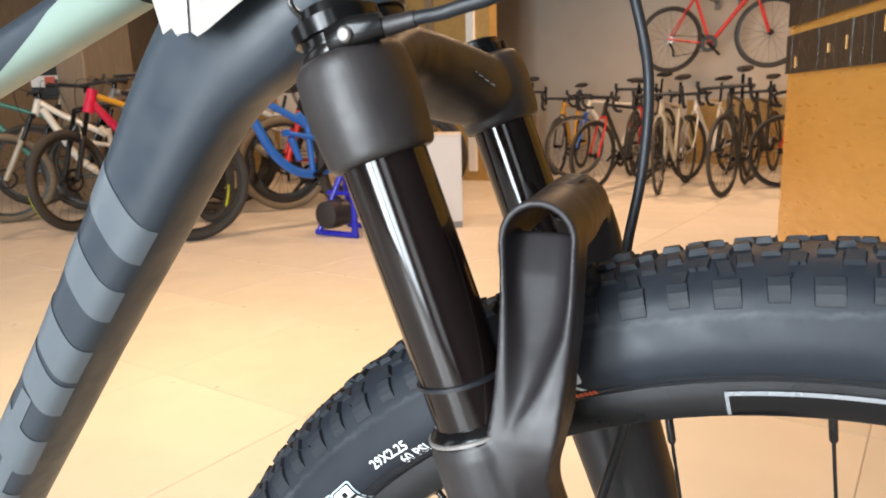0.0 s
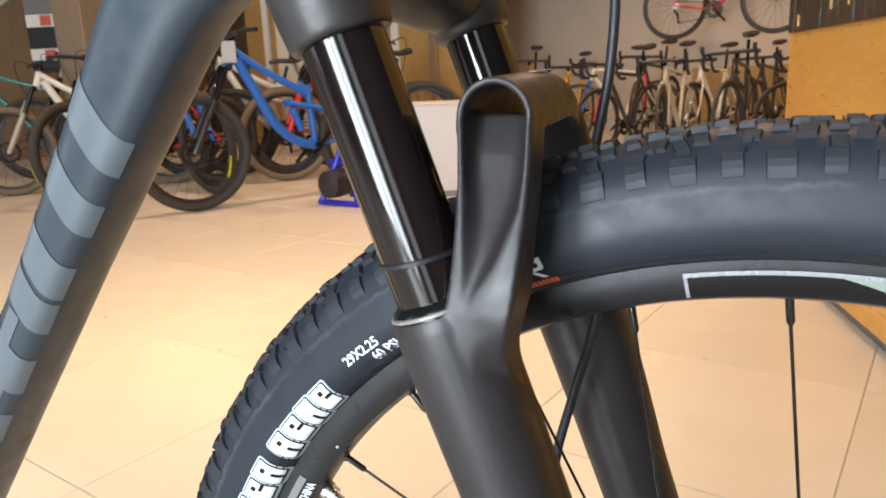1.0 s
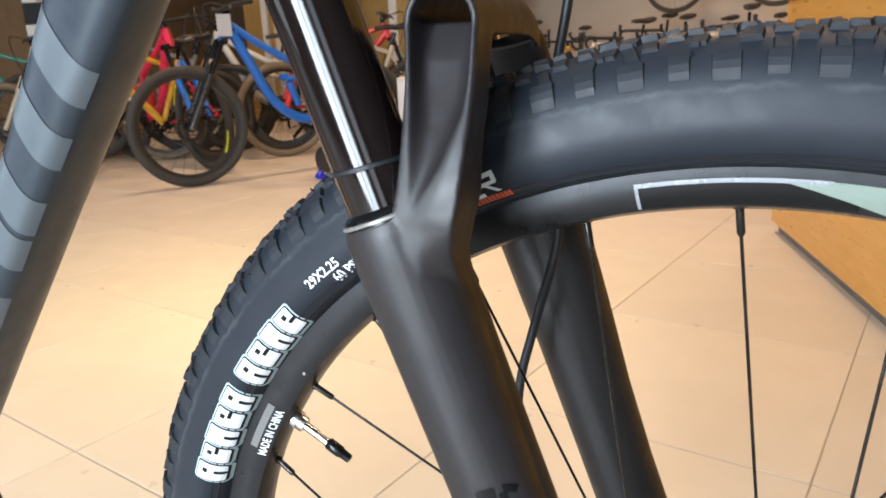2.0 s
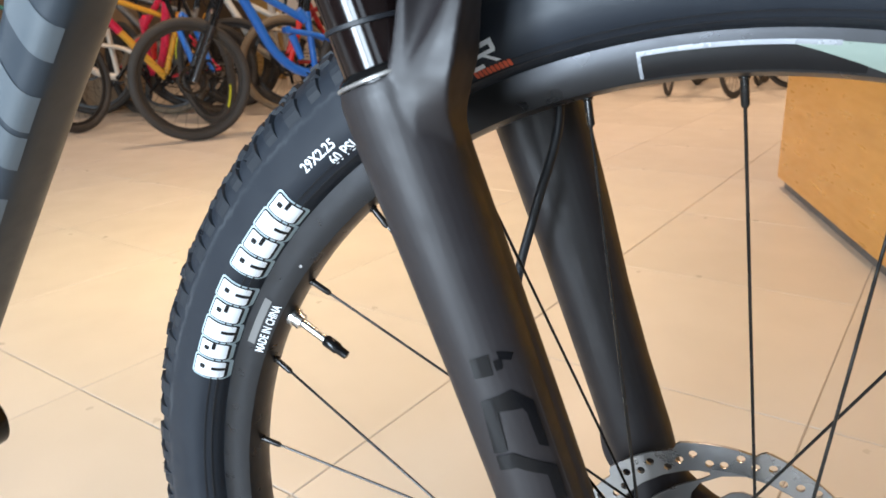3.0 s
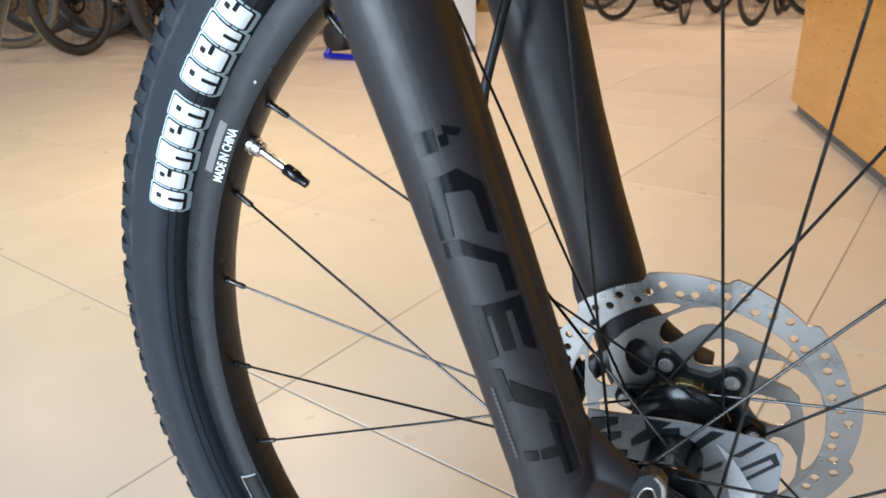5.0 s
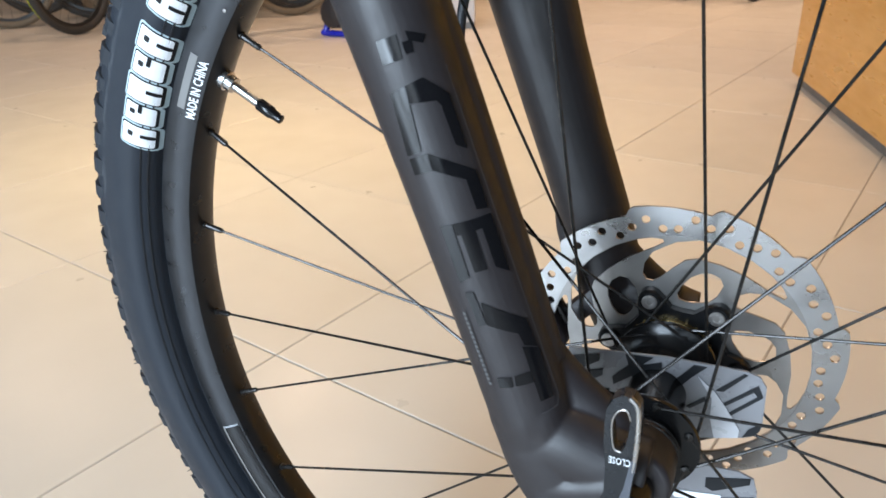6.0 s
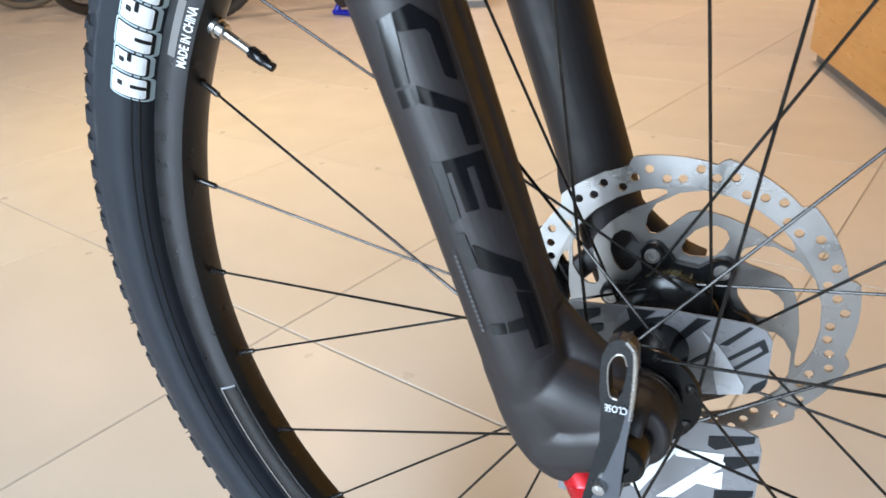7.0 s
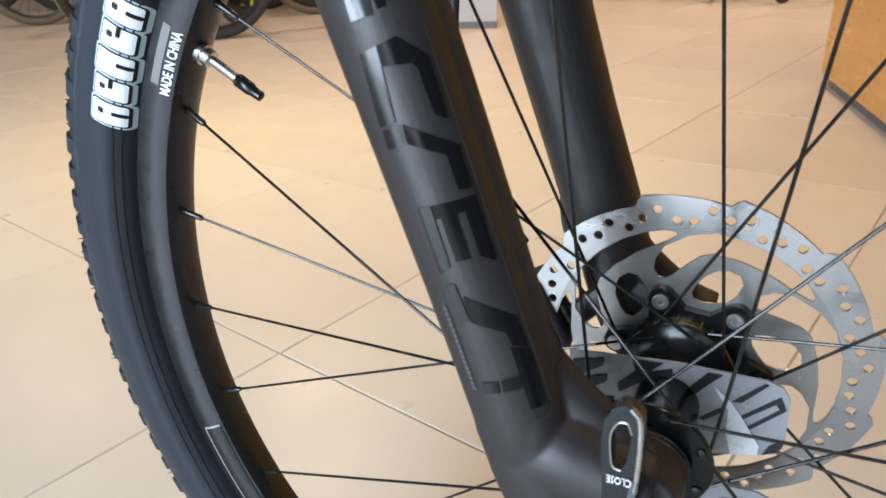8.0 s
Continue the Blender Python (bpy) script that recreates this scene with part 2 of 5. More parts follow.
def smooth_path(points, steps=6):
    """A Catmull-Rom line through the points."""
    p = [Vector(q) for q in points]
    p = [2 * p[0] - p[1]] + p + [2 * p[-1] - p[-2]]
    out = []
    for i in range(1, len(p) - 2):
        for k in range(steps):
            t = k / steps
            out.append(0.5 * (2 * p[i] + (p[i + 1] - p[i - 1]) * t + (2 * p[i - 1] - 5 * p[i] + 4 * p[i + 1] - p[i + 2]) * t * t + (3 * p[i] - p[i - 1] - 3 * p[i + 1] + p[i + 2]) * t ** 3))
    return out + [p[-2]]


def lathe(profile, n=48, closed=False, m=None):
    """Profile of (radius, along) turned about the y axis."""
    vs, fs = [], []
    k = len(profile)
    for i in range(n):
        t = 2 * math.pi * i / n
        vs += [Vector((r * math.cos(t), y, r * math.sin(t))) for r, y in profile]
    for i in range(n):
        j = (i + 1) % n
        for q in range(k if closed else k - 1):
            w = (q + 1) % k
            fs.append((i * k + q, i * k + w, j * k + w, j * k + q))
    if not closed:
        for e in (0, k - 1):
            if profile[e][0] > 1e-5:
                fs.append(tuple(i * k + e for i in range(n)))
    return moved((vs, fs), m) if m else (vs, fs)


def turned(profile, start, end, n=20):
    """Profile of (radius, share of the way) turned about the line from start to end."""
    a, b = Vector(start), Vector(end)
    d = b - a
    m = Matrix.Translation(a) @ d.to_track_quat("Y", "Z").to_matrix().to_4x4()
    return lathe([(r, s * d.length) for r, s in profile], n, m=m)


def slab(sx, sy, sz, bevel=0.002, at=(0, 0, 0), segments=2):
    """A box with bevelled edges, its middle at the given place."""
    bm = bmesh.new()
    bmesh.ops.create_cube(bm, size=1)
    bmesh.ops.scale(bm, vec=(sx, sy, sz), verts=bm.verts)
    if bevel:
        bmesh.ops.bevel(bm, geom=list(bm.edges), offset=bevel, segments=segments, affect="EDGES", profile=0.5)
    bmesh.ops.translate(bm, vec=at, verts=bm.verts)
    bm.verts.index_update()
    vf = [v.co.copy() for v in bm.verts], [tuple(v.index for v in f.verts) for f in bm.faces]
    bm.free()
    return vf


def plate(loops, depth):
    """A flat plate in x and z, with holes: the first loop is the outline. It goes from y = 0 to depth."""
    bm = bmesh.new()
    edges = []
    for loop in loops:
        vs = [bm.verts.new((x, 0, z)) for x, z in loop]
        edges += [bm.edges.new((vs[i], vs[(i + 1) % len(vs)])) for i in range(len(vs))]
    bmesh.ops.triangle_fill(bm, use_beauty=True, use_dissolve=False, edges=edges)
    bm.verts.index_update()
    base = [v.co.copy() for v in bm.verts]
    tris = [tuple(v.index for v in f.verts) for f in bm.faces]
    rim = [(e.verts[0].index, e.verts[1].index) for e in bm.edges if len(e.link_faces) == 1]
    bm.free()
    k = len(base)
    vs = base + [v + Vector((0, depth, 0)) for v in base]
    fs = tris + [tuple(i + k for i in reversed(t)) for t in tris] + [(a, b, b + k, a + k) for a, b in rim]
    return vs, fs


def ring_of(r, n, at=(0, 0), start=0.0):
    return [(at[0] + r * math.cos(start + 2 * math.pi * i / n), at[1] + r * math.sin(start + 2 * math.pi * i / n)) for i in range(n)]


def lettering(text, height, bold=0.0):
    """Flat letters in x and y, with the width they take."""
    curve = bpy.data.curves.new("letters", "FONT")
    curve.body, curve.size, curve.resolution_u, curve.offset = text, 1.0, 2, bold
    ob = new("letters", curve)
    me = bpy.data.meshes.new_from_object(ob.evaluated_get(bpy.context.evaluated_depsgraph_get()))
    vs, fs = [v.co.copy() for v in me.vertices], [tuple(p.vertices) for p in me.polygons]
    bpy.data.objects.remove(ob)
    bpy.data.meshes.remove(me)
    top = max(v.y for v in vs)
    low = min(v.x for v in vs)
    vs = [Vector(((v.x - low) * height / top, v.y * height / top, 0)) for v in vs]
    return (vs, fs), max(v.x for v in vs)


def grid_patch(corners, nu, nv):
    """A patch of nu by nv cells in a plane of two numbers, from four corners."""
    a, b, c, d = [Vector((*q, 0)) for q in corners]
    vs = [(a * (1 - u) + b * u) * (1 - v) + (d * (1 - u) + c * u) * v for v in [j / nv for j in range(nv + 1)] for u in [i / nu for i in range(nu + 1)]]
    w = nu + 1
    return vs, [(j * w + i, j * w + i + 1, (j + 1) * w + i + 1, (j + 1) * w + i) for j in range(nv) for i in range(nu)]


def wrapped(vf, f):
    return [f(v.x, v.y) for v in vf[0]], vf[1]

# ---- the shop: floor, walls, ceiling ----


def room(u, v, z=0.0, turn=0.0):
    return ROOM @ pose(u, v, z, 0, 0, turn)


U0, U1, V0, V1, TOP = -9.0, 3.2, -3.6, 8.4, 3.2


def structure(name, vf, mat, m=ROOM, label="", smooth=False):
    ob = build(name, vf, mat, None, "", smooth)
    ob.matrix_world = m
    return tagged(ob, label, "", "", "structure")


MU, MV = (U0 + U1) / 2, (V0 + V1) / 2
floor = structure("floor", slab(U1 - U0, V1 - V0, 0.1, 0, (MU, MV, -0.053)), GROUT, label="cream tiled shop floor with thin brownish joints")
structure("wall_north", slab(U1 - U0 + 0.4, 0.2, TOP, 0, (MU, V1 + 0.1, TOP / 2)), WALL, label="warm grey painted back wall behind the road bikes")
structure("wall_west", slab(0.2, V1 - V0, TOP, 0, (U0 - 0.1, MV, TOP / 2)), DARKWOOD, label="brown wood-clad side wall")
# added out of view to close the room; dark so little light returns
structure("wall_east", slab(0.2, V1 - V0, TOP, 0, (U1 + 0.1, MV, TOP / 2)), DARK_WALL, label="unseen side wall, darkened to cut bounce light")
# unseen ceiling, kept dark so that black parts stay deep
structure("ceiling", slab(U1 - U0 + 0.4, V1 - V0 + 0.4, 0.2, 0, (MU, MV, TOP + 0.1)), CEIL, label="unseen ceiling, darkened to cut bounce light")
# unseen window wall behind the camera, darkened against bounce: a sill, piers and a head round the openings
south = [slab(U1 - U0 + 0.4, 0.2, 0.1, 0, (MU, V0 - 0.1, 0.05)), slab(U1 - U0 + 0.4, 0.2, TOP - 2.8, 0, (MU, V0 - 0.1, (TOP + 2.8) / 2))]
for u0, u1 in ((U0, -6.6), (-3.6, -0.75), (-0.03, 0.09), (0.72, 1.5), (2.4, U1)):
    south.append(slab(u1 - u0, 0.2, 2.7, 0, ((u0 + u1) / 2, V0 - 0.1, 1.45)))
structure("wall_south", join(*south), DARK_WALL, label="unseen wall with tall shop windows, darkened to cut bounce light")
structure("wainscot", slab(2.2, 0.03, 0.74, 0.003, (-1.42, V1 - 0.017, 0.37)), OAK, label="yellow wooden board along the foot of the back wall")

# floor tiles: 0.62 m with their joints, one object each near the bicycle
PITCH, JOINT = 0.618, 0.0024
T0 = ROOM.inverted() @ Vector((-0.615, 0.407, 0))


def tile_mesh():
    h, c = PITCH / 2 - JOINT / 2, 0.0012
    vs = [(sx * h, sy * h, -0.003) for sx, sy in ((-1, -1), (1, -1), (1, 1), (-1, 1))]
    vs += [(sx * h, sy * h, -c) for sx, sy in ((-1, -1), (1, -1), (1, 1), (-1, 1))]
    vs += [(sx * (h - c), sy * (h - c), 0) for sx, sy in ((-1, -1), (1, -1), (1, 1), (-1, 1))]
    fs = [(8, 9, 10, 11)] + [(a + k, a + (k + 1) % 4, a + 4 + (k + 1) % 4, a + 4 + k) for a in (0, 4) for k in range(4)]
    return [Vector(v) for v in vs], fs


def lay_tiles():
    first, far, count = None, [], 0
    spots = []
    for i in range(-16, 8):
        for j in range(-8, 16):
            c = Vector((T0.x + (i + 0.5) * PITCH, T0.y + (j + 0.5) * PITCH, 0))
            if U0 - 0.3 < c.x < U1 + 0.3 and V0 - 0.3 < c.y < V1 + 0.3:
                spots.append(c)
    spots.sort(key=lambda c: (c - Vector((-2.0, 2.0, 0))).length)
    for c in spots:
        if count < 290:
            if first is None:
                first = part("floor_tile", tile_mesh(), TILE, floor, smooth=False)
                ob = first
            else:
                ob = new("floor_tile", first.data)
                ob.parent = floor
            ob.location = c
            count += 1
        else:
            far.append(moved(tile_mesh(), Matrix.Translation(c)))
    if far:
        tagged(part("floor_tiles", join(*far), TILE, floor, smooth=False), kind="stuff")


# ---- the mountain bike ----
BIKE = thing("mountain_bike", "dark slate and mint mountain bike with black suspension fork", "bicycle", LEAN)
HUB = Vector((0.0010, 0, 0.3668))
AXIS = Vector((-0.3048, 0, 0.9524))     # along the fork
FORE = Vector((0.9524, 0, 0.3048))      # forward, square to it
LEG = Vector((-0.0355, 0, 0.368))
NEAR, FAR = -0.068, 0.077


def fork(d, e=0.0, y=0.0):
    return LEG + AXIS * d + FORE * (e + 0.030 * y) + Vector((0, y, 0))


AT_HUB = Matrix.Translation(HUB)

# tyre: half of its section as (radius, half width), from the bead to the crown
SECTION = [(0.3195, 0.0160), (0.3212, 0.0212), (0.3242, 0.0258), (0.3296, 0.0302), (0.3370, 0.0322), (0.3450, 0.0316), (0.3535, 0.0296), (0.3625, 0.0250), (0.3695, 0.0165), (0.3728, 0.0080), (0.3738, 0.0)]


def finer(sec, k=4):
    p = smooth_path([(r, y, 0) for r, y in sec], k)
    return [(v.x, v.y) for v in p]


FINE = finer(SECTION)
CROWNLINE = [s for s in FINE if s[0] >= 0.3375][::-1]


def side_width(r):
    return float(np.interp(r, [s[0] for s in FINE], [s[1] for s in FINE]))


def crown_radius(y):
    return float(np.interp(abs(y), [s[1] for s in CROWNLINE], [s[0] for s in CROWNLINE]))


def on_sidewall(angle, r, off=0.0004):
    """A point on the near side of the tyre: degrees round the hub and a radius."""
    t = radians(angle)
    return Vector((HUB.x + r * math.cos(t), -side_width(r) - off, HUB.z + r * math.sin(t)))


def rim_width(r):
    return float(np.interp(r, [0.2998, 0.3020, 0.3080, 0.3145, 0.3200], [0.0064, 0.0115, 0.0147, 0.0158, 0.0159]))


def on_rim(angle, r, off=0.0004):
    t = radians(angle)
    return Vector((HUB.x + r * math.cos(t), -rim_width(r) - off, HUB.z + r * math.sin(t)))


half = FINE
profile = [(r, -y) for r, y in half] + [(r, y) for r, y in half[::-1][1:]]
TYRE = part("tyre", lathe(profile + [(0.314, 0.013), (0.314, -0.013)], 180, True, AT_HUB), tyre_rubber(), BIKE, "black knobbly rubber tyre")


def tread():
    vs, fs = [], []
    rnd = random.Random(4)
    count = 122

    def put(y, lift, angle):
        y = max(-0.0315, min(0.0315, y))
        slope = (crown_radius(min(abs(y) + 0.001, 0.0318)) - crown_radius(max(abs(y) - 0.001, 0))) / 0.002
        ny, nr = -slope * math.copysign(1, y), 1.0
        k = math.hypot(ny, nr)
        r, t = crown_radius(y) + lift * nr / k, radians(angle)
        vs.append(Vector((HUB.x + r * math.cos(t), y + lift * ny / k, HUB.z + r * math.sin(t))))

    # each row: place across the tyre, width, length, shift round it, height
    rows = [(0.0196, 0.0044, 0.0060, 0.5, 0.0022), (0.0150, 0.0046, 0.0070, 0.08, 0.0024), (0.0092, 0.0046, 0.0068, 0.55, 0.0027), (0.0040, 0.0046, 0.0070, 0.15, 0.0027)]
    rows += [(-y, w, length, shift + 0.45, h) for y, w, length, shift, h in rows]
    for i in range(count):
        for y, w, length, shift, h in rows:
            y += rnd.uniform(-0.0007, 0.0007) + (0.0006 if i % 2 else -0.0004) * (-1 if y < 0 else 1)
            mid = 360 / count * (i + shift + rnd.uniform(-0.05, 0.05))
            skew = rnd.uniform(-0.2, 0.2)
            h *= rnd.uniform(0.65, 1.25)
            length *= rnd.uniform(0.85, 1.15)
            if rnd.random() < 0.06:
                continue
            o = len(vs)
            for lift, shrink in ((-0.0006, 1.08), (h, 0.84)):
                for a, b in ((-1, -1), (1, -1), (1, 1), (-1, 1)):
                    up = lift * rnd.uniform(0.75, 1.12) if lift > 0 else lift
                    put(y + b * w * shrink * 0.62, up, mid + math.degrees((a * length * shrink * 0.5 + b * skew * w) / 0.36))
            fs += [(o, o + 1, o + 5, o + 4), (o + 1, o + 2, o + 6, o + 5), (o + 2, o + 3, o + 7, o + 6), (o + 3, o, o + 4, o + 7), (o + 4, o + 5, o + 6, o + 7)]
        for side, shift in ((-1, 0.0), (1, 0.45)):
            mid = 360 / count * (i + shift + rnd.uniform(-0.04, 0.04))
            length = 0.0102 if i % 2 else 0.0078
            outer = 0.0290 if i % 2 else 0.0284
            h = 0.0018 * rnd.uniform(0.85, 1.2)
            across = ((0.0226, -0.0006), (0.0232, h), (0.0256, h * 0.95), (0.0272, h * 0.75), (outer, h * 0.15), (outer + 0.0006, -0.0008))
            o = len(vs)
            for n, (y, lift) in enumerate(across):
                for a in (-1, 1):
                    wide = length * (1.0 if 0 < n < 5 else 1.10)
                    for sunk in (0, 1):
                        put(side * y, -0.0008 if sunk else lift, mid + a * math.degrees(wide * (0.56 if sunk else 0.5) / 0.36))
            for n in range(5):
                p, q = o + 4 * n, o + 4 * n + 4
                fs += [(p, p + 2, q + 2, q), (p + 1, p, q, q + 1), (p + 2, p + 3, q + 3, q + 2)]
    # moulding whiskers on the shoulders
    for i in range(300):
        t, s = radians(rnd.uniform(0, 360)), rnd.choice((-1, 1))
        y = s * rnd.uniform(0.004, 0.029)
        r = crown_radius(y)
        p = Vector((HUB.x + r * math.cos(t), y, HUB.z + r * math.sin(t)))
        out = Vector((math.cos(t), s * 0.9, math.sin(t))).normalized()
        q = sweep([p, p + out * rnd.uniform(0.002, 0.004)], [0.00045, 0.0003], 4)
        o = len(vs)
        vs += q[0]
        fs += [tuple(a + o for a in f) for f in q[1]]
    return vs, fs


part("tread", tread(), TREAD, TYRE, "low moulded rubber tread knobs", smooth=False)
for r in (0.3232, 0.3262):
    w = side_width(r)
    part("bead_line", lathe([(r - 0.0006, -w), (r, -w - 0.0006), (r + 0.0006, -w), (r, -w + 0.0006)], 150, True, AT_HUB), RUBBER, TYRE)


def tyre_text(text, start, r, height, mat, name, squeeze=1.0):
    vf, width = lettering(text, height, 0.02)
    return part(name, wrapped(strips(vf), lambda x, y: on_sidewall(start - math.degrees(x * squeeze / r), r + y, 0.0005)), mat, TYRE, smooth=False)


def rounded(x0, x1, y0, y1, c, n=3):
    out = []
    for cx, cy, a in ((x1 - c, y1 - c, 0), (x0 + c, y1 - c, 90), (x0 + c, y0 + c, 180), (x1 - c, y0 + c, 270)):
        out += [(cx + c * math.cos(radians(a + 90 * k / n)), cy + c * math.sin(radians(a + 90 * k / n))) for k in range(n + 1)]
    return out


def flat_shape(loops):
    """Filled loops in two numbers, as a flat patch."""
    vs, fs = plate(loops, 0.001)
    k = len(vs) // 2
    return strips(([Vector((v.x, v.z, 0)) for v in vs[:k]], [f for f in fs if max(f) < k]))


def strips(vf, step=0.0016):
    """The flat patch cut across at even heights, so that it can follow a curved wall."""
    bm = bmesh.new()
    vs = [bm.verts.new(v) for v in vf[0]]
    for f in vf[1]:
        try:
            bm.faces.new([vs[i] for i in f])
        except ValueError:
            pass
    lo, hi = min(v.y for v in vf[0]), max(v.y for v in vf[0])
    h = math.ceil(lo / step) * step
    while h < hi:
        bmesh.ops.bisect_plane(bm, geom=list(bm.verts) + list(bm.edges) + list(bm.faces), plane_co=(0, h, 0), plane_no=(0, 1, 0))
        h += step
    bm.verts.index_update()
    out = [v.co.copy() for v in bm.verts], [tuple(v.index for v in f.verts) for f in bm.faces]
    bm.free()
    return out


# hot-stamped name on the sidewall, as plain blocks: pale outline, dark line, white core
def name_stamp():
    start, r0 = 157.6, 0.3206
    letters = [0.0135, 0.0125, 0.0140, 0.0135, 0.0140, None, 0.0140, 0.0140, 0.0130, 0.0130]
    x = 0.0
    pale, dark, core, slots = [], [], [], []
    for i, w in enumerate(letters):
        if w is None:
            x += 0.0085
            continue
        s = 0.0013 * (i % 2)
        f = lambda a, b, off: (lambda u, v: on_sidewall(start - math.degrees((u + 0.25 * (v - 0.008)) / 0.326), r0 + 0.93 * v, off))
        pale.append(wrapped(flat_shape([rounded(x - 0.0014, x + w + 0.0010, -0.0012 + s * 0.4, 0.0178 - s * 0.5, 0.0022)]), f(0, 0, 0.0004)))
        dark.append(wrapped(flat_shape([rounded(x - 0.0004, x + w, -0.0003 + s * 0.4, 0.0168 - s * 0.5, 0.0016)]), f(0, 0, 0.0007)))
        core.append(wrapped(flat_shape([rounded(x + 0.0004, x + w - 0.0008, 0.0005 + s * 0.4, 0.0160 - s * 0.5, 0.0011)]), f(0, 0, 0.0010)))
        if i % 3 != 2:
            slots.append(wrapped(flat_shape([rounded(x + w * 0.42, x + w * 0.66, 0.0098, 0.0128, 0.0007)]), f(0, 0, 0.0013)))
        if i % 2 == 0:
            slots.append(wrapped(flat_shape([rounded(x + w * 0.45, x + w * 0.62, 0.0004, 0.0062, 0.0005)]), f(0, 0, 0.0013)))
        else:
            slots.append(wrapped(flat_shape([rounded(x + w * 0.55, x + w * 0.95, 0.0065, 0.0085, 0.0005)]), f(0, 0, 0.0013)))
        x += w + 0.0016
    for name, group, mat in (("stamp_outline", pale, PALE_INK), ("stamp_line", dark, DARK_INK), ("stamp_block", core, WHITE_INK), ("stamp_gap", slots, DARK_INK)):
        for vf in group:
            part(name, vf, mat, TYRE, "white hot-stamped block" if mat is WHITE_INK else "", smooth=False)


name_stamp()
tyre_text("29X2.25", 128.9, 0.3318, 0.0052, WHITE_INK, "size_marking")
tyre_text("60 PSI", 126.3, 0.3252, 0.0052, WHITE_INK, "pressure_marking")
# pale angular mark with a red line under it
mark = [[(0.000, 0.011), (0.019, 0.0125), (0.019, 0.010), (0.000, 0.0085)], [(0.000, 0.006), (0.019, 0.0075), (0.019, 0.0055), (0.000, 0.004)], [(0.0165, 0.012), (0.019, 0.0125), (0.0195, 0.0065), (0.0170, 0.006)],
        [(0.010, 0.006), (0.0125, 0.006), (0.020, 0.0005), (0.0170, 0.0005)], [(0.000, 0.001), (0.010, 0.0015), (0.010, -0.0005), (0.000, -0.001)]]
part("sidewall_mark", join(*[wrapped(grid_patch(q, 4, 1), lambda x, y: on_sidewall(110.9 - math.degrees(x * 0.85 / 0.33), 0.3274 + y * 0.85, 0.0006)) for q in mark]), WHITE_INK, TYRE, "white angular sidewall mark", smooth=False)
for i in range(9):
    part("sidewall_bar", wrapped(flat_shape([rounded(0.0021 * i, 0.0017 + 0.0021 * i, 0, 0.0030, 0.0005)]), lambda x, y: on_sidewall(110.6 - math.degrees(x / 0.33), 0.3238 + y, 0.0007)), RED_INK, TYRE, smooth=False)

# rim, its decals and valve
rim_half = [(0.3208, 0.0136), (0.3200, 0.0159), (0.3145, 0.0158), (0.3080, 0.0147), (0.3020, 0.0115), (0.2998, 0.0064), (0.2992, 0.0)]
rim_prof = [(r, -y) for r, y in rim_half] + [(r, y) for r, y in rim_half[::-1][1:]]
RIM_OB = part("rim", lathe(rim_prof + [(0.3150, 0.0115), (0.3080, 0.009), (0.3080, -0.009), (0.3150, -0.0115)], 180, True, AT_HUB), RIM, BIKE, "satin black alloy rim")


def rim_band(name, a0, a1, r0, r1, mat, off=0.0004, lean=0.0):
    n = max(4, int(abs(a1 - a0) / 1.2))
    vf = grid_patch([(a0, r0), (a1, r0), (a1, r1), (a0, r1)], n, 3)
    return part(name, wrapped(vf, lambda x, y: on_rim(x + lean * (y - r0) / (r1 - r0), y, off)), mat, RIM_OB)


for base, way, run in ((98.4, -1, 16), (197.0, 1, 27)):
    rim_band("rim_decal", base, base + way * run, 0.3030, 0.3146, SMOKE, 0.0004)
    rim_band("rim_decal_edge", base, base + way * (run - 2), 0.3130 if way < 0 else 0.3138, 0.3150, WHITE_FOIL if way < 0 else SILVER_INK, 0.0007)
    rim_band("rim_decal_edge", base, base + way * 0.28, 0.3032, 0.3142, WHITE_FOIL, 0.0008)
    rim_band("rim_decal_tip", base + way * (run + 2), base + way * (run + 20), 0.3030, 0.3146, SAGE, 0.0006, -way * 8.0)
vf, width = lettering("MADE IN CHINA", 0.0046, 0.02)
part("origin_marking", wrapped(vf, lambda x, y: on_rim(153.0 - math.degrees(x * 0.80 / 0.304), 0.3036 + y, 0.0005)), WHITE_INK, RIM_OB, smooth=False)
rim_band("rim_sticker", 145.6, 152.2, 0.3096, 0.3142, KICK, 0.0005)
for a in (118.5, 139.5):
    p = on_rim(a, 0.306, 0.0006)
    part("rim_speck", turned([(0.0, 0), (0.0011, 0.2), (0.0011, 1)], p, p + Vector((0, 0.001, 0)), 8), SILVER_INK, RIM_OB)


def radial(angle, r, y=0.0):
    t = radians(angle)
    return Vector((HUB.x + r * math.cos(t), y, HUB.z + r * math.sin(t)))


VA = 147.8
VALVE = part("valve", turned([(0.0030, 0), (0.0030, 0.05), (0.0027, 0.06), (0.0027, 1)], radial(VA, 0.3005), radial(VA, 0.270), 14), ALLOY, BIKE, "threaded silver tubeless valve")
part("valve_nut", turned([(0.0054, 0), (0.0062, 0.1), (0.0062, 0.45), (0.0050, 0.5), (0.0050, 0.95), (0.0040, 1)], radial(VA, 0.3008), radial(VA, 0.2915), 16), ALLOY, VALVE, "knurled silver lock nut")
part("valve_cap", turned([(0.0030, 0), (0.0037, 0.05), (0.0037, 0.55), (0.0030, 0.62), (0.0027, 0.97), (0.0015, 1)], radial(VA, 0.274), radial(VA, 0.2565), 14), GLOSS, VALVE, "black plastic valve cap")

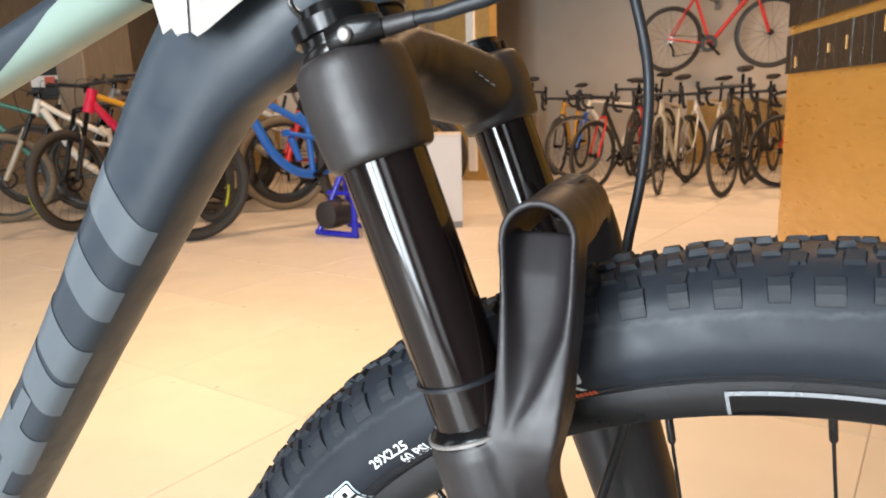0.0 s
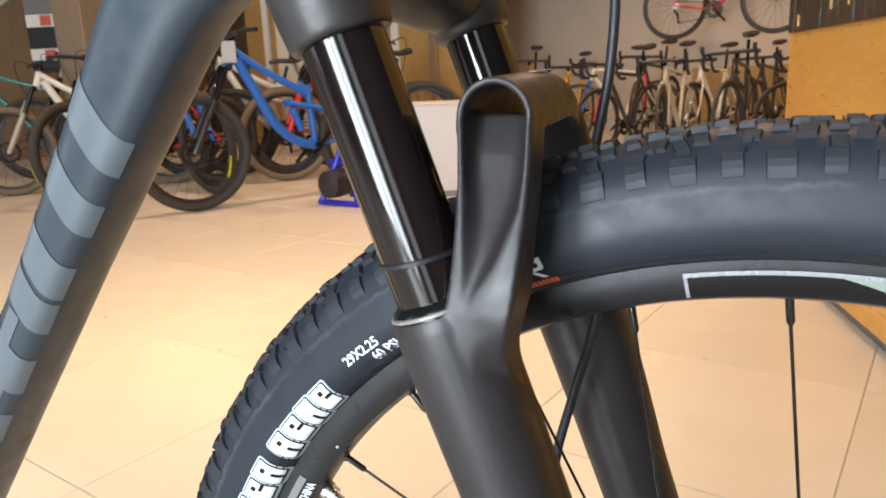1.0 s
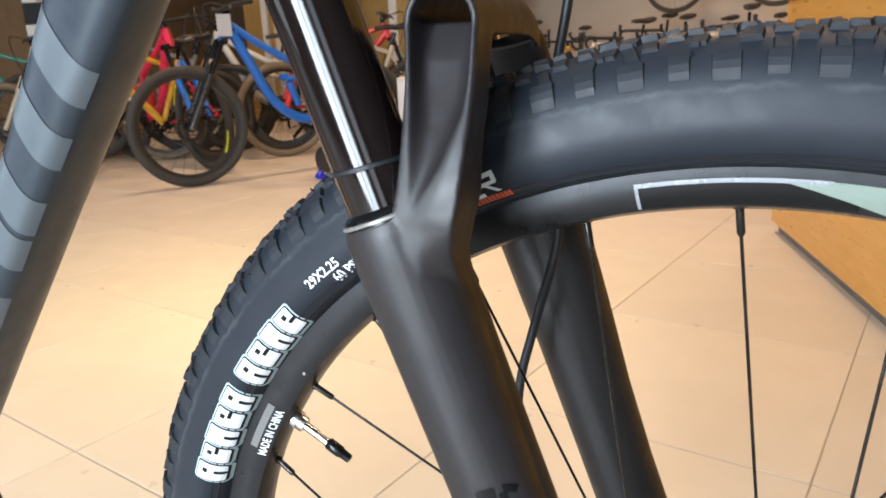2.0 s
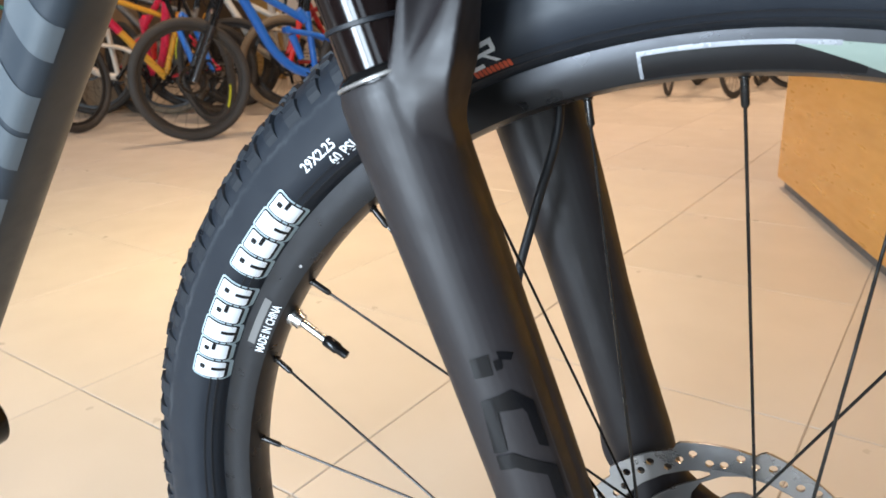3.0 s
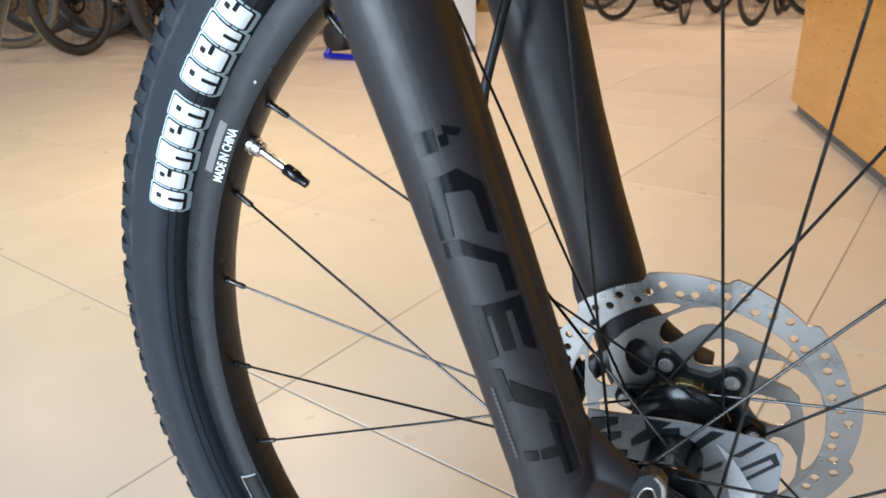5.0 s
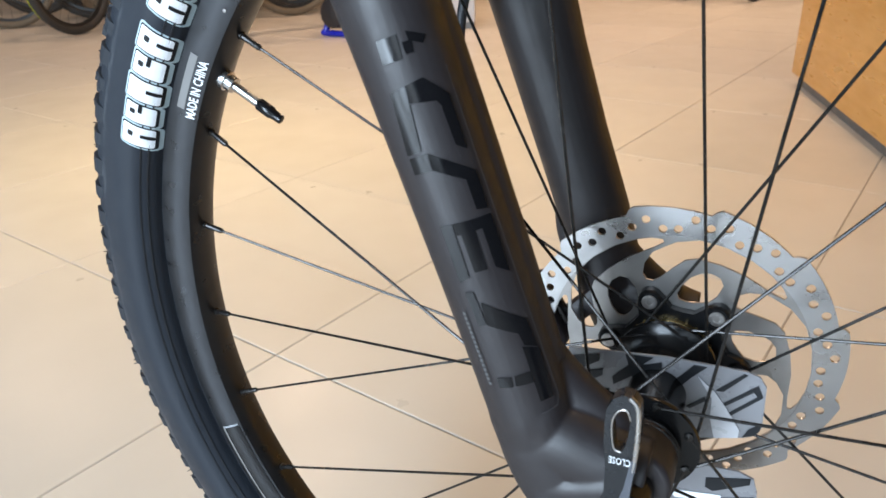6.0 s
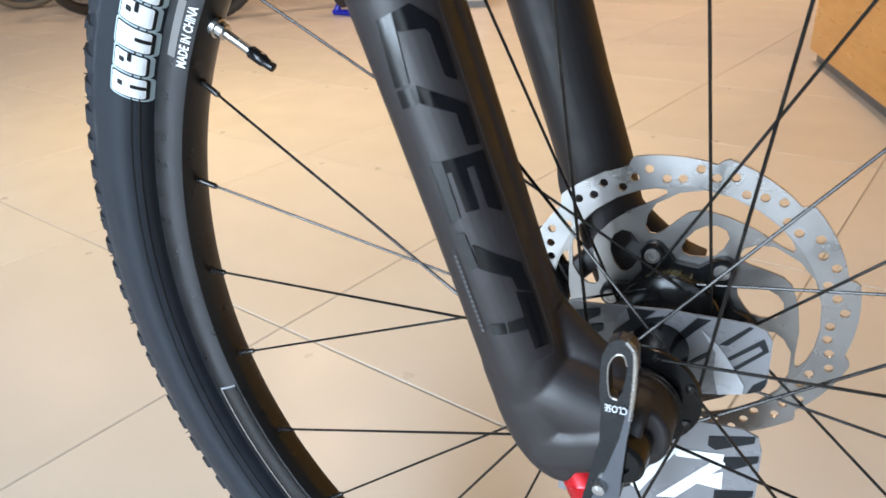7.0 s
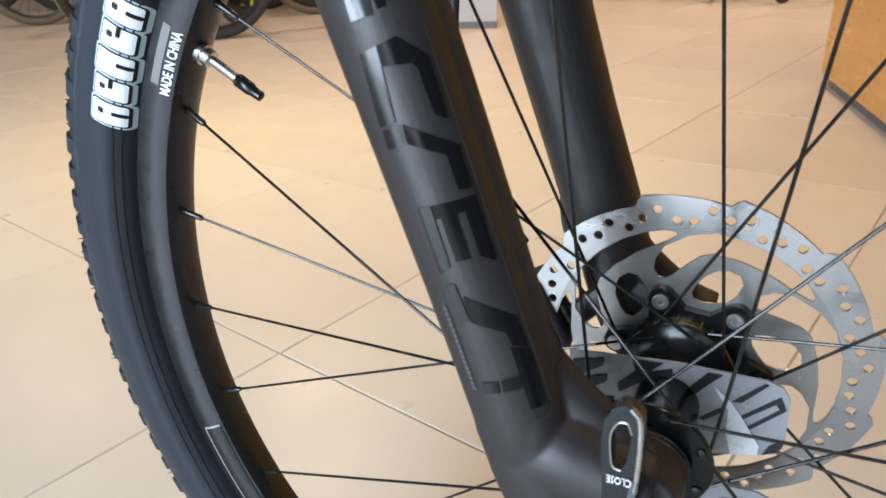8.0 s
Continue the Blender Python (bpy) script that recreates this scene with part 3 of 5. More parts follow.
# hub, spokes, rotor
HUB_OB = part("hub", lathe([(0.0085, -0.056), (0.0130, -0.056), (0.0165, -0.050), (0.0175, -0.0465), (0.0178, -0.0435), (0.0262, -0.0425), (0.0268, -0.041), (0.0262, -0.0388), (0.0190, -0.0375), (0.0155, -0.028),
                                 (0.0150, 0.0), (0.0165, 0.016), (0.0230, 0.0235), (0.0280, 0.0250), (0.0285, 0.0270), (0.0280, 0.0285), (0.0240, 0.0310), (0.0230, 0.0550), (0.0140, 0.0555), (0.0120, 0.062), (0.008, 0.062)], 56, m=AT_HUB), GLOSS, BIKE, "glossy black disc hub")
for y in (-0.0505, -0.0475, 0.0365):
    part("hub_groove", lathe([(0.0172, y - 0.0008), (0.0186, y), (0.0172, y + 0.0008)], 40, m=AT_HUB), SPOKE, HUB_OB)
part("bearing_collar", lathe([(0.0236, 0.0335), (0.0248, 0.0345), (0.0248, 0.0390), (0.0236, 0.0400)], 40, m=AT_HUB), BRASS, HUB_OB, "brass coloured collar ring")
for i in range(26):
    a = 360 / 26 * i
    p = radial(a, 0.0247, 0.0345)
    part("collar_tooth", sweep([p, p + Vector((0, 0.004, 0))], [0.0010, 0.0010], 6), BRASS, HUB_OB)

TURN0, STEP = 90.65, 360 / 28
for k in range(28):
    a = TURN0 + k * STEP
    side, lean = ((1, -76), (-1, 76), (1, 76), (-1, -76))[k % 4]
    hub_end = radial(a + lean, 0.0230, -0.0408 if side < 0 else 0.0267)
    rim_end = radial(a, 0.3002, 0.0)
    d = (hub_end - rim_end).normalized()
    out = Vector((0, side * 0.0022, 0)) * (1 if lean > 0 else -1)
    sp = part("spoke", sweep([rim_end + d * 0.008, hub_end + out - d * 0.004, hub_end + out * 1.0], [0.00082, 0.00082, 0.00100], 8), SPOKE, BIKE)
    part("nipple", turned([(0.0026, 0), (0.0026, 0.12), (0.0019, 0.16), (0.0019, 0.9), (0.0013, 1)], rim_end, rim_end + d * 0.0145, 10), SPOKE, sp)
    part("spoke_head", turned([(0.0, 0), (0.0022, 0.15), (0.0022, 0.7), (0.0012, 1)], hub_end + out * 1.6, hub_end, 8), SPOKE, sp)


ROTOR_STEEL = material("rotor_steel", (0.38, 0.37, 0.365), 0.30, 0.95, (0.29, 0.283, 0.28), 40, 0.7, 0.03, 900)


ROTOR_AT = Vector((0.0033, 0.0, HUB.z + 0.0008))


def polar(r, a):
    return r * math.cos(radians(a)), r * math.sin(radians(a))


def rotor():
    """A drilled ring with a saw-toothed edge, and six swept arms with two windows each."""
    outer = []
    for i in range(240):
        a = 360 * i / 240
        ph = ((a - 21) / 30) % 1.0
        outer.append(polar(0.0862 + 0.0044 * (ph / 0.92 if ph < 0.92 else (1 - ph) / 0.08), a))
    ring, arms = [outer, ring_of(0.0722, 72)], [ring_of(0.0732, 72), ring_of(0.0165, 40)]
    rows = (0.0762, 0.0793, 0.0824)
    for i in range(60):
        ring.append(ring_of(0.0024, 12, polar(rows[(0, 2, 1, 0, 2, 1, 2, 0)[i % 8]], 6 * i + 2)))
    for k in range(6):
        arms.append([polar(r - 0.0012, a + 60 * k) for r, a in ((0.0480, 103), (0.0466, 108), (0.0482, 112), (0.0525, 113), (0.0580, 110), (0.0640, 104), (0.0695, 93), (0.0726, 83), (0.0730, 72), (0.0730, 60), (0.0729, 50), (0.0724, 43), (0.0712, 38.5), (0.0692, 38), (0.0665, 43), (0.0638, 57), (0.0624, 70), (0.0616, 82), (0.0590, 88), (0.0540, 94))])
        arms.append([polar(r - 0.0006, a + 60 * k) for r, a in ((0.0345, 89), (0.0375, 91), (0.0430, 88), (0.0490, 83), (0.0530, 78), (0.0550, 73), (0.0548, 67), (0.0515, 63), (0.0440, 62), (0.0385, 64), (0.0352, 72), (0.0335, 82))])
    at = Matrix.Translation(ROTOR_AT + Vector((0, 0.0430, 0)))
    return moved(plate(ring, 0.0019), at), moved(plate(arms, 0.0014), at @ Matrix.Translation((0, 0.0003, 0)))


RING, ARMS = rotor()
ROTOR = part("brake_rotor", RING, ROTOR_STEEL, BIKE, "drilled steel disc brake rotor", sharp=30)
part("rotor_web", ARMS, ARM_GREY, ROTOR, "dark grey swept rotor web", sharp=30)
star = [polar(r, 60 * i + 113 + a) for i in range(6) for r, a in ((0.0290, -30), (0.0300, -18), (0.0350, -13), (0.0400, -8), (0.0424, -4), (0.0430, 0), (0.0424, 4), (0.0400, 8), (0.0350, 13), (0.0300, 18))]
SPIDER = part("rotor_carrier", moved(plate([star, ring_of(0.014, 30)], 0.0050), Matrix.Translation(ROTOR_AT + Vector((0, 0.0378, 0)))), BLACK_ANOD, BIKE, "black rotor carrier")
for i in range(6):
    x, z = polar(0.0362, 60 * i + 113)
    at = ROTOR_AT + Vector((x, 0, z))
    part("rotor_bolt", turned([(0.0, 0.12), (0.0016, 0.12), (0.0020, 0), (0.0038, 0), (0.0043, 0.12), (0.0043, 1)], at + Vector((0, 0.0345, 0)), at + Vector((0, 0.0385, 0)), 18), STEEL, SPIDER, "silver bolt end")
    part("bolt_boss", turned([(0.0056, 0), (0.0064, 0.3), (0.0066, 1)], at + Vector((0, 0.0358, 0)), at + Vector((0, 0.0390, 0)), 18), BLACK_ANOD, SPIDER)

# pale colour that stands in for the shine on the upper card
CARD_GLINT = material("card_glint", (0.46, 0.46, 0.48), 0.32, 0.1, (0.36, 0.36, 0.38), 120, 0.6)
# printed card slipped round the hub between the flanges
CARD_UP = [(-0.047, 0.352), (-0.047, 0.386), (0.004, 0.390), (0.043, 0.3895), (0.0495, 0.3875), (0.053, 0.382), (0.0535, 0.358), (0.051, 0.352), (0.045, 0.349), (0.020, 0.3425), (-0.02, 0.3425)]
CARD_LOW = [(-0.052, 0.252), (-0.052, 0.305), (-0.02, 0.318), (0.018, 0.3255), (0.046, 0.3265), (0.0535, 0.3235), (0.0560, 0.315), (0.0565, 0.275), (0.052, 0.262), (0.03, 0.252)]
UP_PRINT = ([(0.0041, 0.3702), (0.0181, 0.3884), (0.0245, 0.3885), (0.0176, 0.3809), (0.0082, 0.3682)],
            [(-0.0164, 0.3878), (-0.0106, 0.3882), (-0.002, 0.3886), (-0.0077, 0.3828), (0.0022, 0.3864), (0.0038, 0.3758), (-0.0027, 0.3722), (-0.0112, 0.3711)],
            [(-0.022, 0.3674), (-0.0226, 0.3721), (-0.0134, 0.3826), (-0.012, 0.3754)], [(0.0298, 0.3755), (0.0420, 0.3882), (0.0438, 0.3878), (0.0335, 0.3757)],
            [(0.0338, 0.3681), (0.0463, 0.3802), (0.0474, 0.3784), (0.0348, 0.3669)], [(0.037, 0.3631), (0.0494, 0.3761), (0.0463, 0.3802), (0.0492, 0.3827), (0.052, 0.3763), (0.0382, 0.3619)],
            [(0.0163, 0.3622), (0.0251, 0.3705), (0.0255, 0.368), (0.0183, 0.3617)], [(0.0449, 0.3497), (0.0473, 0.3553), (0.0530, 0.3605), (0.0528, 0.3562), (0.0508, 0.3526)])
for outline, bars, white in ((CARD_UP, ((-0.046, 0.364, -0.028, 0.376), (-0.040, 0.354, -0.024, 0.364), (-0.045, 0.375, -0.030, 0.385), (-0.012, 0.349, 0.012, 0.362)), ((0.0206, 0.3824), (0.0293, 0.3749), (0.0347, 0.3676), (0.0432, 0.3541), (0.0429, 0.3490), (0.0316, 0.3458), (0.0286, 0.3576), (0.0283, 0.3705))),
                             (CARD_LOW, ((-0.048, 0.262, -0.030, 0.274), (-0.046, 0.284, -0.020, 0.302), (0.010, 0.262, 0.026, 0.270), (0.036, 0.276, 0.055, 0.288), (0.038, 0.300, 0.055, 0.312), (-0.050, 0.274, -0.024, 0.288), (-0.034, 0.256, -0.006, 0.276), (-0.026, 0.292, 0.004, 0.312), (-0.018, 0.276, 0.006, 0.292), (0.030, 0.312, 0.052, 0.324)), None)):
    card = part("printed_card", moved(plate([outline], 0.0012), Matrix.Translation((0, 0.0, 0))), CARD, BIKE, "grey printed packaging card with dark stripes", smooth=False)
    for x0, z0, x1, z1 in bars:
        part("stripe", moved(plate([[(x0, z0), (x0 + 0.004, z0 - 0.002), (x1, z1 - 0.004), (x1, z1), (x0, z0 + 0.006)]], 0.0006), Matrix.Translation((0, -0.0008, 0))), DARK_INK, card, smooth=False)
    if white:
        # painted reflection: a bright polygon laid on the glossy card
        part("print_and_glint", moved(plate([white], 0.0006), Matrix.Translation((0, -0.0009, 0))), CARD_GLINT, card, "pale patch painted as a reflection on the glossy card")
        for loop in UP_PRINT:
            part("stripe", moved(plate([loop], 0.0006), Matrix.Translation((0, -0.0008, 0))), DARK_INK, card, smooth=False)
    else:
        # the lower card's white strokes are real print
        for loop in ([(-0.0089, 0.2709), (0.0099, 0.3038), (0.0148, 0.3035), (-0.0034, 0.2681)], [(0.0110, 0.3044), (0.0386, 0.3083), (0.0383, 0.3033), (0.0150, 0.2998)], [(0.0059, 0.2672), (0.0355, 0.3045), (0.0395, 0.3028), (0.0395, 0.3010), (0.0157, 0.2696)], [(0.0215, 0.2843), (0.0390, 0.2965), (0.0394, 0.2843)]):
            part("print_and_glint", moved(plate([loop], 0.0006), Matrix.Translation((0, -0.0009, 0))), WHITE_INK, card, smooth=False)

# fork: lowers, arch, stanchions, crown


def lower_leg(y, s):
    ds = [0.015, 0.03, 0.06, 0.10, 0.15, 0.20, 0.25, 0.285, 0.305, 0.318, 0.3235]
    rs = [0.0190, 0.0198, 0.0196, 0.0195, 0.0198, 0.0203, 0.0213, 0.0222, 0.0226, 0.0224, 0.0212]
    tube = sweep([fork(d, 0, y) for d in ds], rs, 36, up=(0, -1, 0))
    foot = smooth_path([fork(0.050, 0.000, y), fork(0.018, 0.0000, y), fork(-0.003, 0.0015, y), fork(-0.014, 0.0060, y), fork(-0.021, 0.0130, y)], 5)
    lug = sweep(foot, [(0.0186, 0.0184)] * 3 + [(0.0192, 0.0190)] * 3 + [(0.0195, 0.0193)] * (len(foot) - 12) + [(0.0194, 0.0193), (0.0190, 0.0192), (0.0185, 0.0191), (0.0178, 0.0190), (0.0165, 0.0188), (0.0140, 0.0186)], 32, 2.5, up=(0, -1, 0))
    arm = sweep(smooth_path([fork(0.0160, 0.000, y), fork(0.0110, 0.010, y), fork(0.0030, 0.021, y), fork(-0.0050, 0.033, y), fork(-0.0100, 0.044, y)], 4), [(0.0200 - 0.00002 * i * i, 0.0190 - 0.000015 * i * i) for i in range(17)], 36, 2.2, up=(0, -1, 0))
    sole = sweep([fork(-0.0100, -0.004, y + 0.0006 * s), fork(-0.0110, 0.012, y + 0.0009 * s), fork(-0.0110, 0.032, y + 0.0009 * s)], [(0.0125, 0.0186), (0.0130, 0.0190), (0.0130, 0.0186)], 32, 4.0, up=(0, -1, 0))
    ridge = sweep(smooth_path([fork(0.30, 0.0125, y - s * 0.006), fork(0.24, 0.0115, y - s * 0.008), fork(0.15, 0.0115, y - s * 0.008), fork(0.05, 0.0110, y - s * 0.006)], 6), [(0.0100, 0.0100)] * 19, 20, 2.0, up=(0, -1, 0))
    if s > 0:
        ridge = sweep([fork(d, e, y) for d, e in ((0.03, 0.002), (0.07, 0.0035), (0.12, 0.0035), (0.17, 0.0050), (0.22, 0.0085), (0.27, 0.0110), (0.30, 0.0110))], [(0.0190, 0.0188), (0.0198, 0.0196), (0.0200, 0.0198), (0.0204, 0.0202), (0.0208, 0.0206), (0.0214, 0.0212), (0.0216, 0.0214)], 32, up=(0, -1, 0))
    inner = y - s * (0.010 if s < 0 else 0.003)
    web = sweep(smooth_path([fork(0.082, 0.000, inner), fork(0.056, 0.0040, inner), fork(0.036, 0.0115, inner), fork(0.018, 0.0215, inner), fork(0.004, 0.0320, inner)], 5), [(0.0135, 0.0120)] * 21, 32, 2.0, up=(0, -1, 0))
    return join(tube, lug, arm, sole, ridge, web)


for y, s in ((NEAR, -1), (FAR, 1)):
    part("wiper_seal", sweep([fork(d, 0, y) for d in (0.318, 0.3245, 0.3265, 0.3285)], [0.0210, 0.0212, 0.0202, 0.0180], 32, up=(0, -1, 0)), GLOSS, BIKE, "black dust wiper")
    part("foil_ring", sweep([fork(d, 0, y) for d in (0.3234, 0.3238, 0.3249, 0.3253)], [0.0212, 0.0218, 0.0218, 0.0212], 32, up=(0, -1, 0)), SILVER_INK, BIKE, "thin silver ring")
    part("stanchion", sweep([fork(d, 0, y) for d in (0.30, 0.36, 0.41, 0.45)], [0.0174] * 4, 40, up=(0, -1, 0)), STANCHION, BIKE, "polished black fork stanchion")
part("travel_ring", moved(lathe([(0.0172, -0.0012), (0.0186, -0.0008), (0.0186, 0.0008), (0.0172, 0.0012)], 40, True), Matrix.Translation(fork(0.346, 0, NEAR)) @ (AXIS + FORE * 0.09).to_track_quat("Y", "Z").to_matrix().to_4x4()), RUBBER, BIKE, "black rubber travel ring")


ARCH_TOP = Vector((0.3880, 0.0452))      # along the fork and forward of it: middle of the rounded top
UP2 = Vector((0.936, 0.352))             # the way the arch stands in that plane
OUT2 = Vector((-0.352, 0.936))


def on_arch(c, a, b, y):
    q = c + UP2 * a + OUT2 * b
    return fork(q.x, q.y, y)


def arch():
    """A half pipe over the tyre from leg to leg; its near foot is a scooped pocket with thin lips, its far foot a solid blade."""
    ro, ri, n = 0.0157, 0.0128, 22
    vs, fs = [], []
    ys = [-0.0600, -0.0590, -0.05, -0.035, -0.02, 0.0, 0.02, 0.035, 0.048, 0.057, 0.063]
    drop = [0, 0, 0, -0.0002, -0.0004, 0, 0.0006, 0.0018, 0.0048, 0.0095, 0.0160]
    for y, dz in zip(ys, drop):
        c = ARCH_TOP - UP2 * dz - OUT2 * max(0.0, 0.115 * (y + 0.03))
        h = 0.006
        loop = [(-h, -ro)] + [(ro * math.sin(math.pi * k / n), -ro * math.cos(math.pi * k / n)) for k in range(n + 1)] + [(-h, ro)]
        loop += [(-h, ri)] + [(ri * math.sin(math.pi * k / n), ri * math.cos(math.pi * k / n)) for k in range(n + 1)] + [(-h, -ri)]
        vs += [on_arch(c, a, b, y) for a, b in loop]
    m = len(vs) // len(ys)
    for i in range(len(ys) - 1):
        fs += [(i * m + j, i * m + (j + 1) % m, (i + 1) * m + (j + 1) % m, (i + 1) * m + j) for j in range(m)]
    for o in (0, (len(ys) - 1) * m):
        fs += [(o + j, o + j + 1, o + m - 2 - j, o + m - 1 - j) for j in range(m // 2 - 1)]
    pipe = vs, fs
    # near foot: rows from the leg up to the pipe
    line = smooth_path([(0.262, 0.0085, -0.0850), (0.285, 0.0095, -0.0868), (0.303, 0.0125, -0.0880), (0.313, 0.0175, -0.0875), (0.325, 0.0250, -0.0850), (0.343, 0.0325, -0.0790), (0.365, 0.0395, -0.0690), (0.3880, 0.0452, -0.0600)], 8)
    vs, fs = [], []
    rows = len(line)
    for i, p in enumerate(line):
        w = float(np.interp(p.x, [0.262, 0.295, 0.312, 0.334, 0.3595, 0.388], [0.0110, 0.0125, 0.0136, 0.0134, 0.0146, 0.0157]))
        deep = float(np.interp(p.x, [0.322, 0.328, 0.337, 0.350, 0.374, 0.388], [0.0, 0.0010, 0.0036, 0.0072, 0.0112, 0.0165]))
        back = float(np.interp(p.x, [0.262, 0.325, 0.343, 0.372, 0.388], [0.030, 0.026, 0.020, 0.0180, 0.0190]))
        lo = -1 + float(np.interp(p.x, [0.325, 0.345, 0.372], [0.0060, 0.0042, 0.0026])) / w
        hi = max(lo + 0.12, float(np.interp(p.x, [0.314, 0.326, 0.338, 0.356, 0.374], [-0.40, -0.18, 0.30, 0.74, 1 - 0.0028 / w])))
        free = float(np.interp(p.x, [0.290, 0.322], [0, 1]))
        free = free * free * (3 - 2 * free)
        girth = float(np.interp(p.x, [0.262, 0.285, 0.305, 0.325], [0.0204, 0.0222, 0.0232, 0.0236]))
        loop = [(-1.0, back), (-1.0, 0.0014), (-0.97, 0.0), (lo, 0.0)]
        soft = float(np.interp(p.x, [0.335, 0.366], [1, 0]))
        loop += [(lo + (hi - lo) * (u * (1 - soft) + g * soft), deep * v) for u, g, v in ((0.03, 0.14, 0.45), (0.07, 0.28, 0.80), (0.14, 0.40, 0.95), (0.30, 0.48, 1.0), (0.5, 0.54, 1.0), (0.72, 0.64, 0.95), (0.86, 0.76, 0.80), (0.94, 0.88, 0.50))]
        loop += [(hi, 0.0), (min(0.975, hi + 0.4 * (1 - hi)), -0.0004), (0.975, 0.0002), (1.0, 0.0018), (1.0, back)]
        for u, d in loop:
            e = p.y + OUT2.y * u * w
            skin = NEAR - math.sqrt(max((girth - 0.0006 * (1 - u)) ** 2 - e * e, 0.00004))
            vs.append(on_arch(Vector((p.x, p.y)), 0.0, u * w, p.z + d if d > 0.0155 and abs(u) > 0.99 else p.z * free + skin * (1 - free) + d))
    m = len(vs) // rows
    for i in range(rows - 1):
        fs += [(i * m + j, i * m + (j + 1) % m, (i + 1) * m + (j + 1) % m, (i + 1) * m + j) for j in range(m)]
    fs += [tuple(range(m)), tuple(range((rows - 1) * m, rows * m))]
    blade = smooth_path([(0.3830, 0.0330, 0.0560), (0.366, 0.0300, 0.0665), (0.345, 0.0250, 0.0750), (0.318, 0.0170, 0.0800), (0.290, 0.0080, 0.0800)], 5)
    foot = sweep([fork(p.x, p.y, p.z) for p in blade], [(0.0165, 0.0055 + 0.0005 * i) for i in range(len(blade))], 24, 2.6, up=(0, -1, 0))
    return join(pipe, (vs, fs), foot)


bosses = [moved(lathe([(0.0070, 0.004 * k), (0.0170, 0.004 * k), (0.0186, 0.002 * k), (0.0186, -0.022 * k), (0.0168, -0.026 * k), (0.0120, -0.026 * k)], 40), Matrix.Translation((0.0, y, HUB.z))) for y, k in ((NEAR, -1), (FAR, 1))]
LOWER_R = fused(part("fork_casting", join(lower_leg(NEAR, -1), lower_leg(FAR, 1), arch(), *bosses), MATT, BIKE, "matt black fork casting with hollowed arch and gloss decals"), 0.0009, 7)
ARCH = LOWER_R
for i in range(5):
    part("arch_print", slab(0.0035, 0.0045, 0.0004, 0, (0, 0, 0)), SMOKE, ARCH, smooth=False).matrix_basis = Matrix.Translation(on_arch(ARCH_TOP, 0.0159, 0.0015, -0.012 + 0.0062 * i)) @ FORE.to_track_quat("X", "Z").to_matrix().to_4x4() @ pose(0, 0, 0, 0, 20, 0)

CROWN_D = 0.437
barrels = []
for y in (NEAR, FAR):
    barrels.append(sweep([fork(d, 0, y) for d in (CROWN_D + 0.004 * (y > 0), CROWN_D + 0.002 + 0.004 * (y > 0), CROWN_D + 0.012, CROWN_D + 0.028, CROWN_D + 0.037, CROWN_D + 0.0410, CROWN_D + 0.0430)], [0.0206, 0.0218, 0.0228, 0.0233, 0.0226, 0.0215, 0.0190], 40, up=(0, -1, 0)))
mid = (NEAR + FAR) / 2
yoke = smooth_path([fork(0.4680, 0.000, NEAR), fork(0.4765, -0.003, NEAR + 0.018), fork(0.4815, -0.010, NEAR + 0.040), fork(0.4825, -0.016, mid), fork(0.4755, -0.012, FAR - 0.046), fork(0.4655, -0.004, FAR - 0.022), fork(0.4605, 0.000, FAR)], 5)
ny = len(yoke)
barrels.append(sweep(yoke, [(0.0165 + 0.0087 * math.sin(math.pi * i / (ny - 1)) ** 0.7, float(np.interp(i / (ny - 1), [0, 0.25, 0.5, 0.75, 1], [0.0120, 0.0130, 0.0150, 0.0180, 0.0185]))) for i in range(ny)], 30, 2.4, up=AXIS))
CROWN = fused(part("fork_crown", join(*barrels), SATIN, BIKE, "forged matt black fork crown", sharp=50), 0.0010, 16)
for i in range(4):
    part("crown_print", slab(0.0028, 0.0004, 0.0007, 0), DECAL_GREY, CROWN, smooth=False).matrix_basis = Matrix.Translation(fork(0.4690 - 0.0030 * i, 0.0118 + 0.0015 * i, 0.0300 + 0.0020 * i)) @ pose(0, 0, 0, 0, 30, 0)
# tops of the legs: remote spool on one side, air cap on the other
CAP = part("lockout_spool", sweep([fork(d, 0, NEAR) for d in (0.476, 0.484, 0.4845, 0.4875, 0.488, 0.494, 0.4945, 0.499)], [0.0172, 0.0172, 0.0155, 0.0155, 0.0176, 0.0176, 0.0140, 0.0130], 36, up=(0, -1, 0)), GLOSS, BIKE, "black remote lockout spool with cable")
part("spool_collar", sweep([fork(d, 0, NEAR) for d in (0.4785, 0.4795, 0.4825, 0.4835)], [0.0170, 0.0177, 0.0177, 0.0170], 36, up=(0, -1, 0)), SPOKE, CAP)
part("cable_stop", sweep([fork(0.4835, 0.004, NEAR - 0.014), fork(0.4830, 0.014, NEAR - 0.014), fork(0.4815, 0.024, NEAR - 0.011)], [0.0052, 0.0058, 0.0045], 14, 3), GLOSS, CAP)
part("clamp_bolt", turned([(0.0022, 0), (0.0030, 0.15), (0.0030, 1)], fork(0.4820, 0.013, NEAR - 0.0215), fork(0.4820, 0.013, NEAR - 0.016), 14), ARM_GREY, CAP, "silver clamp bolt")
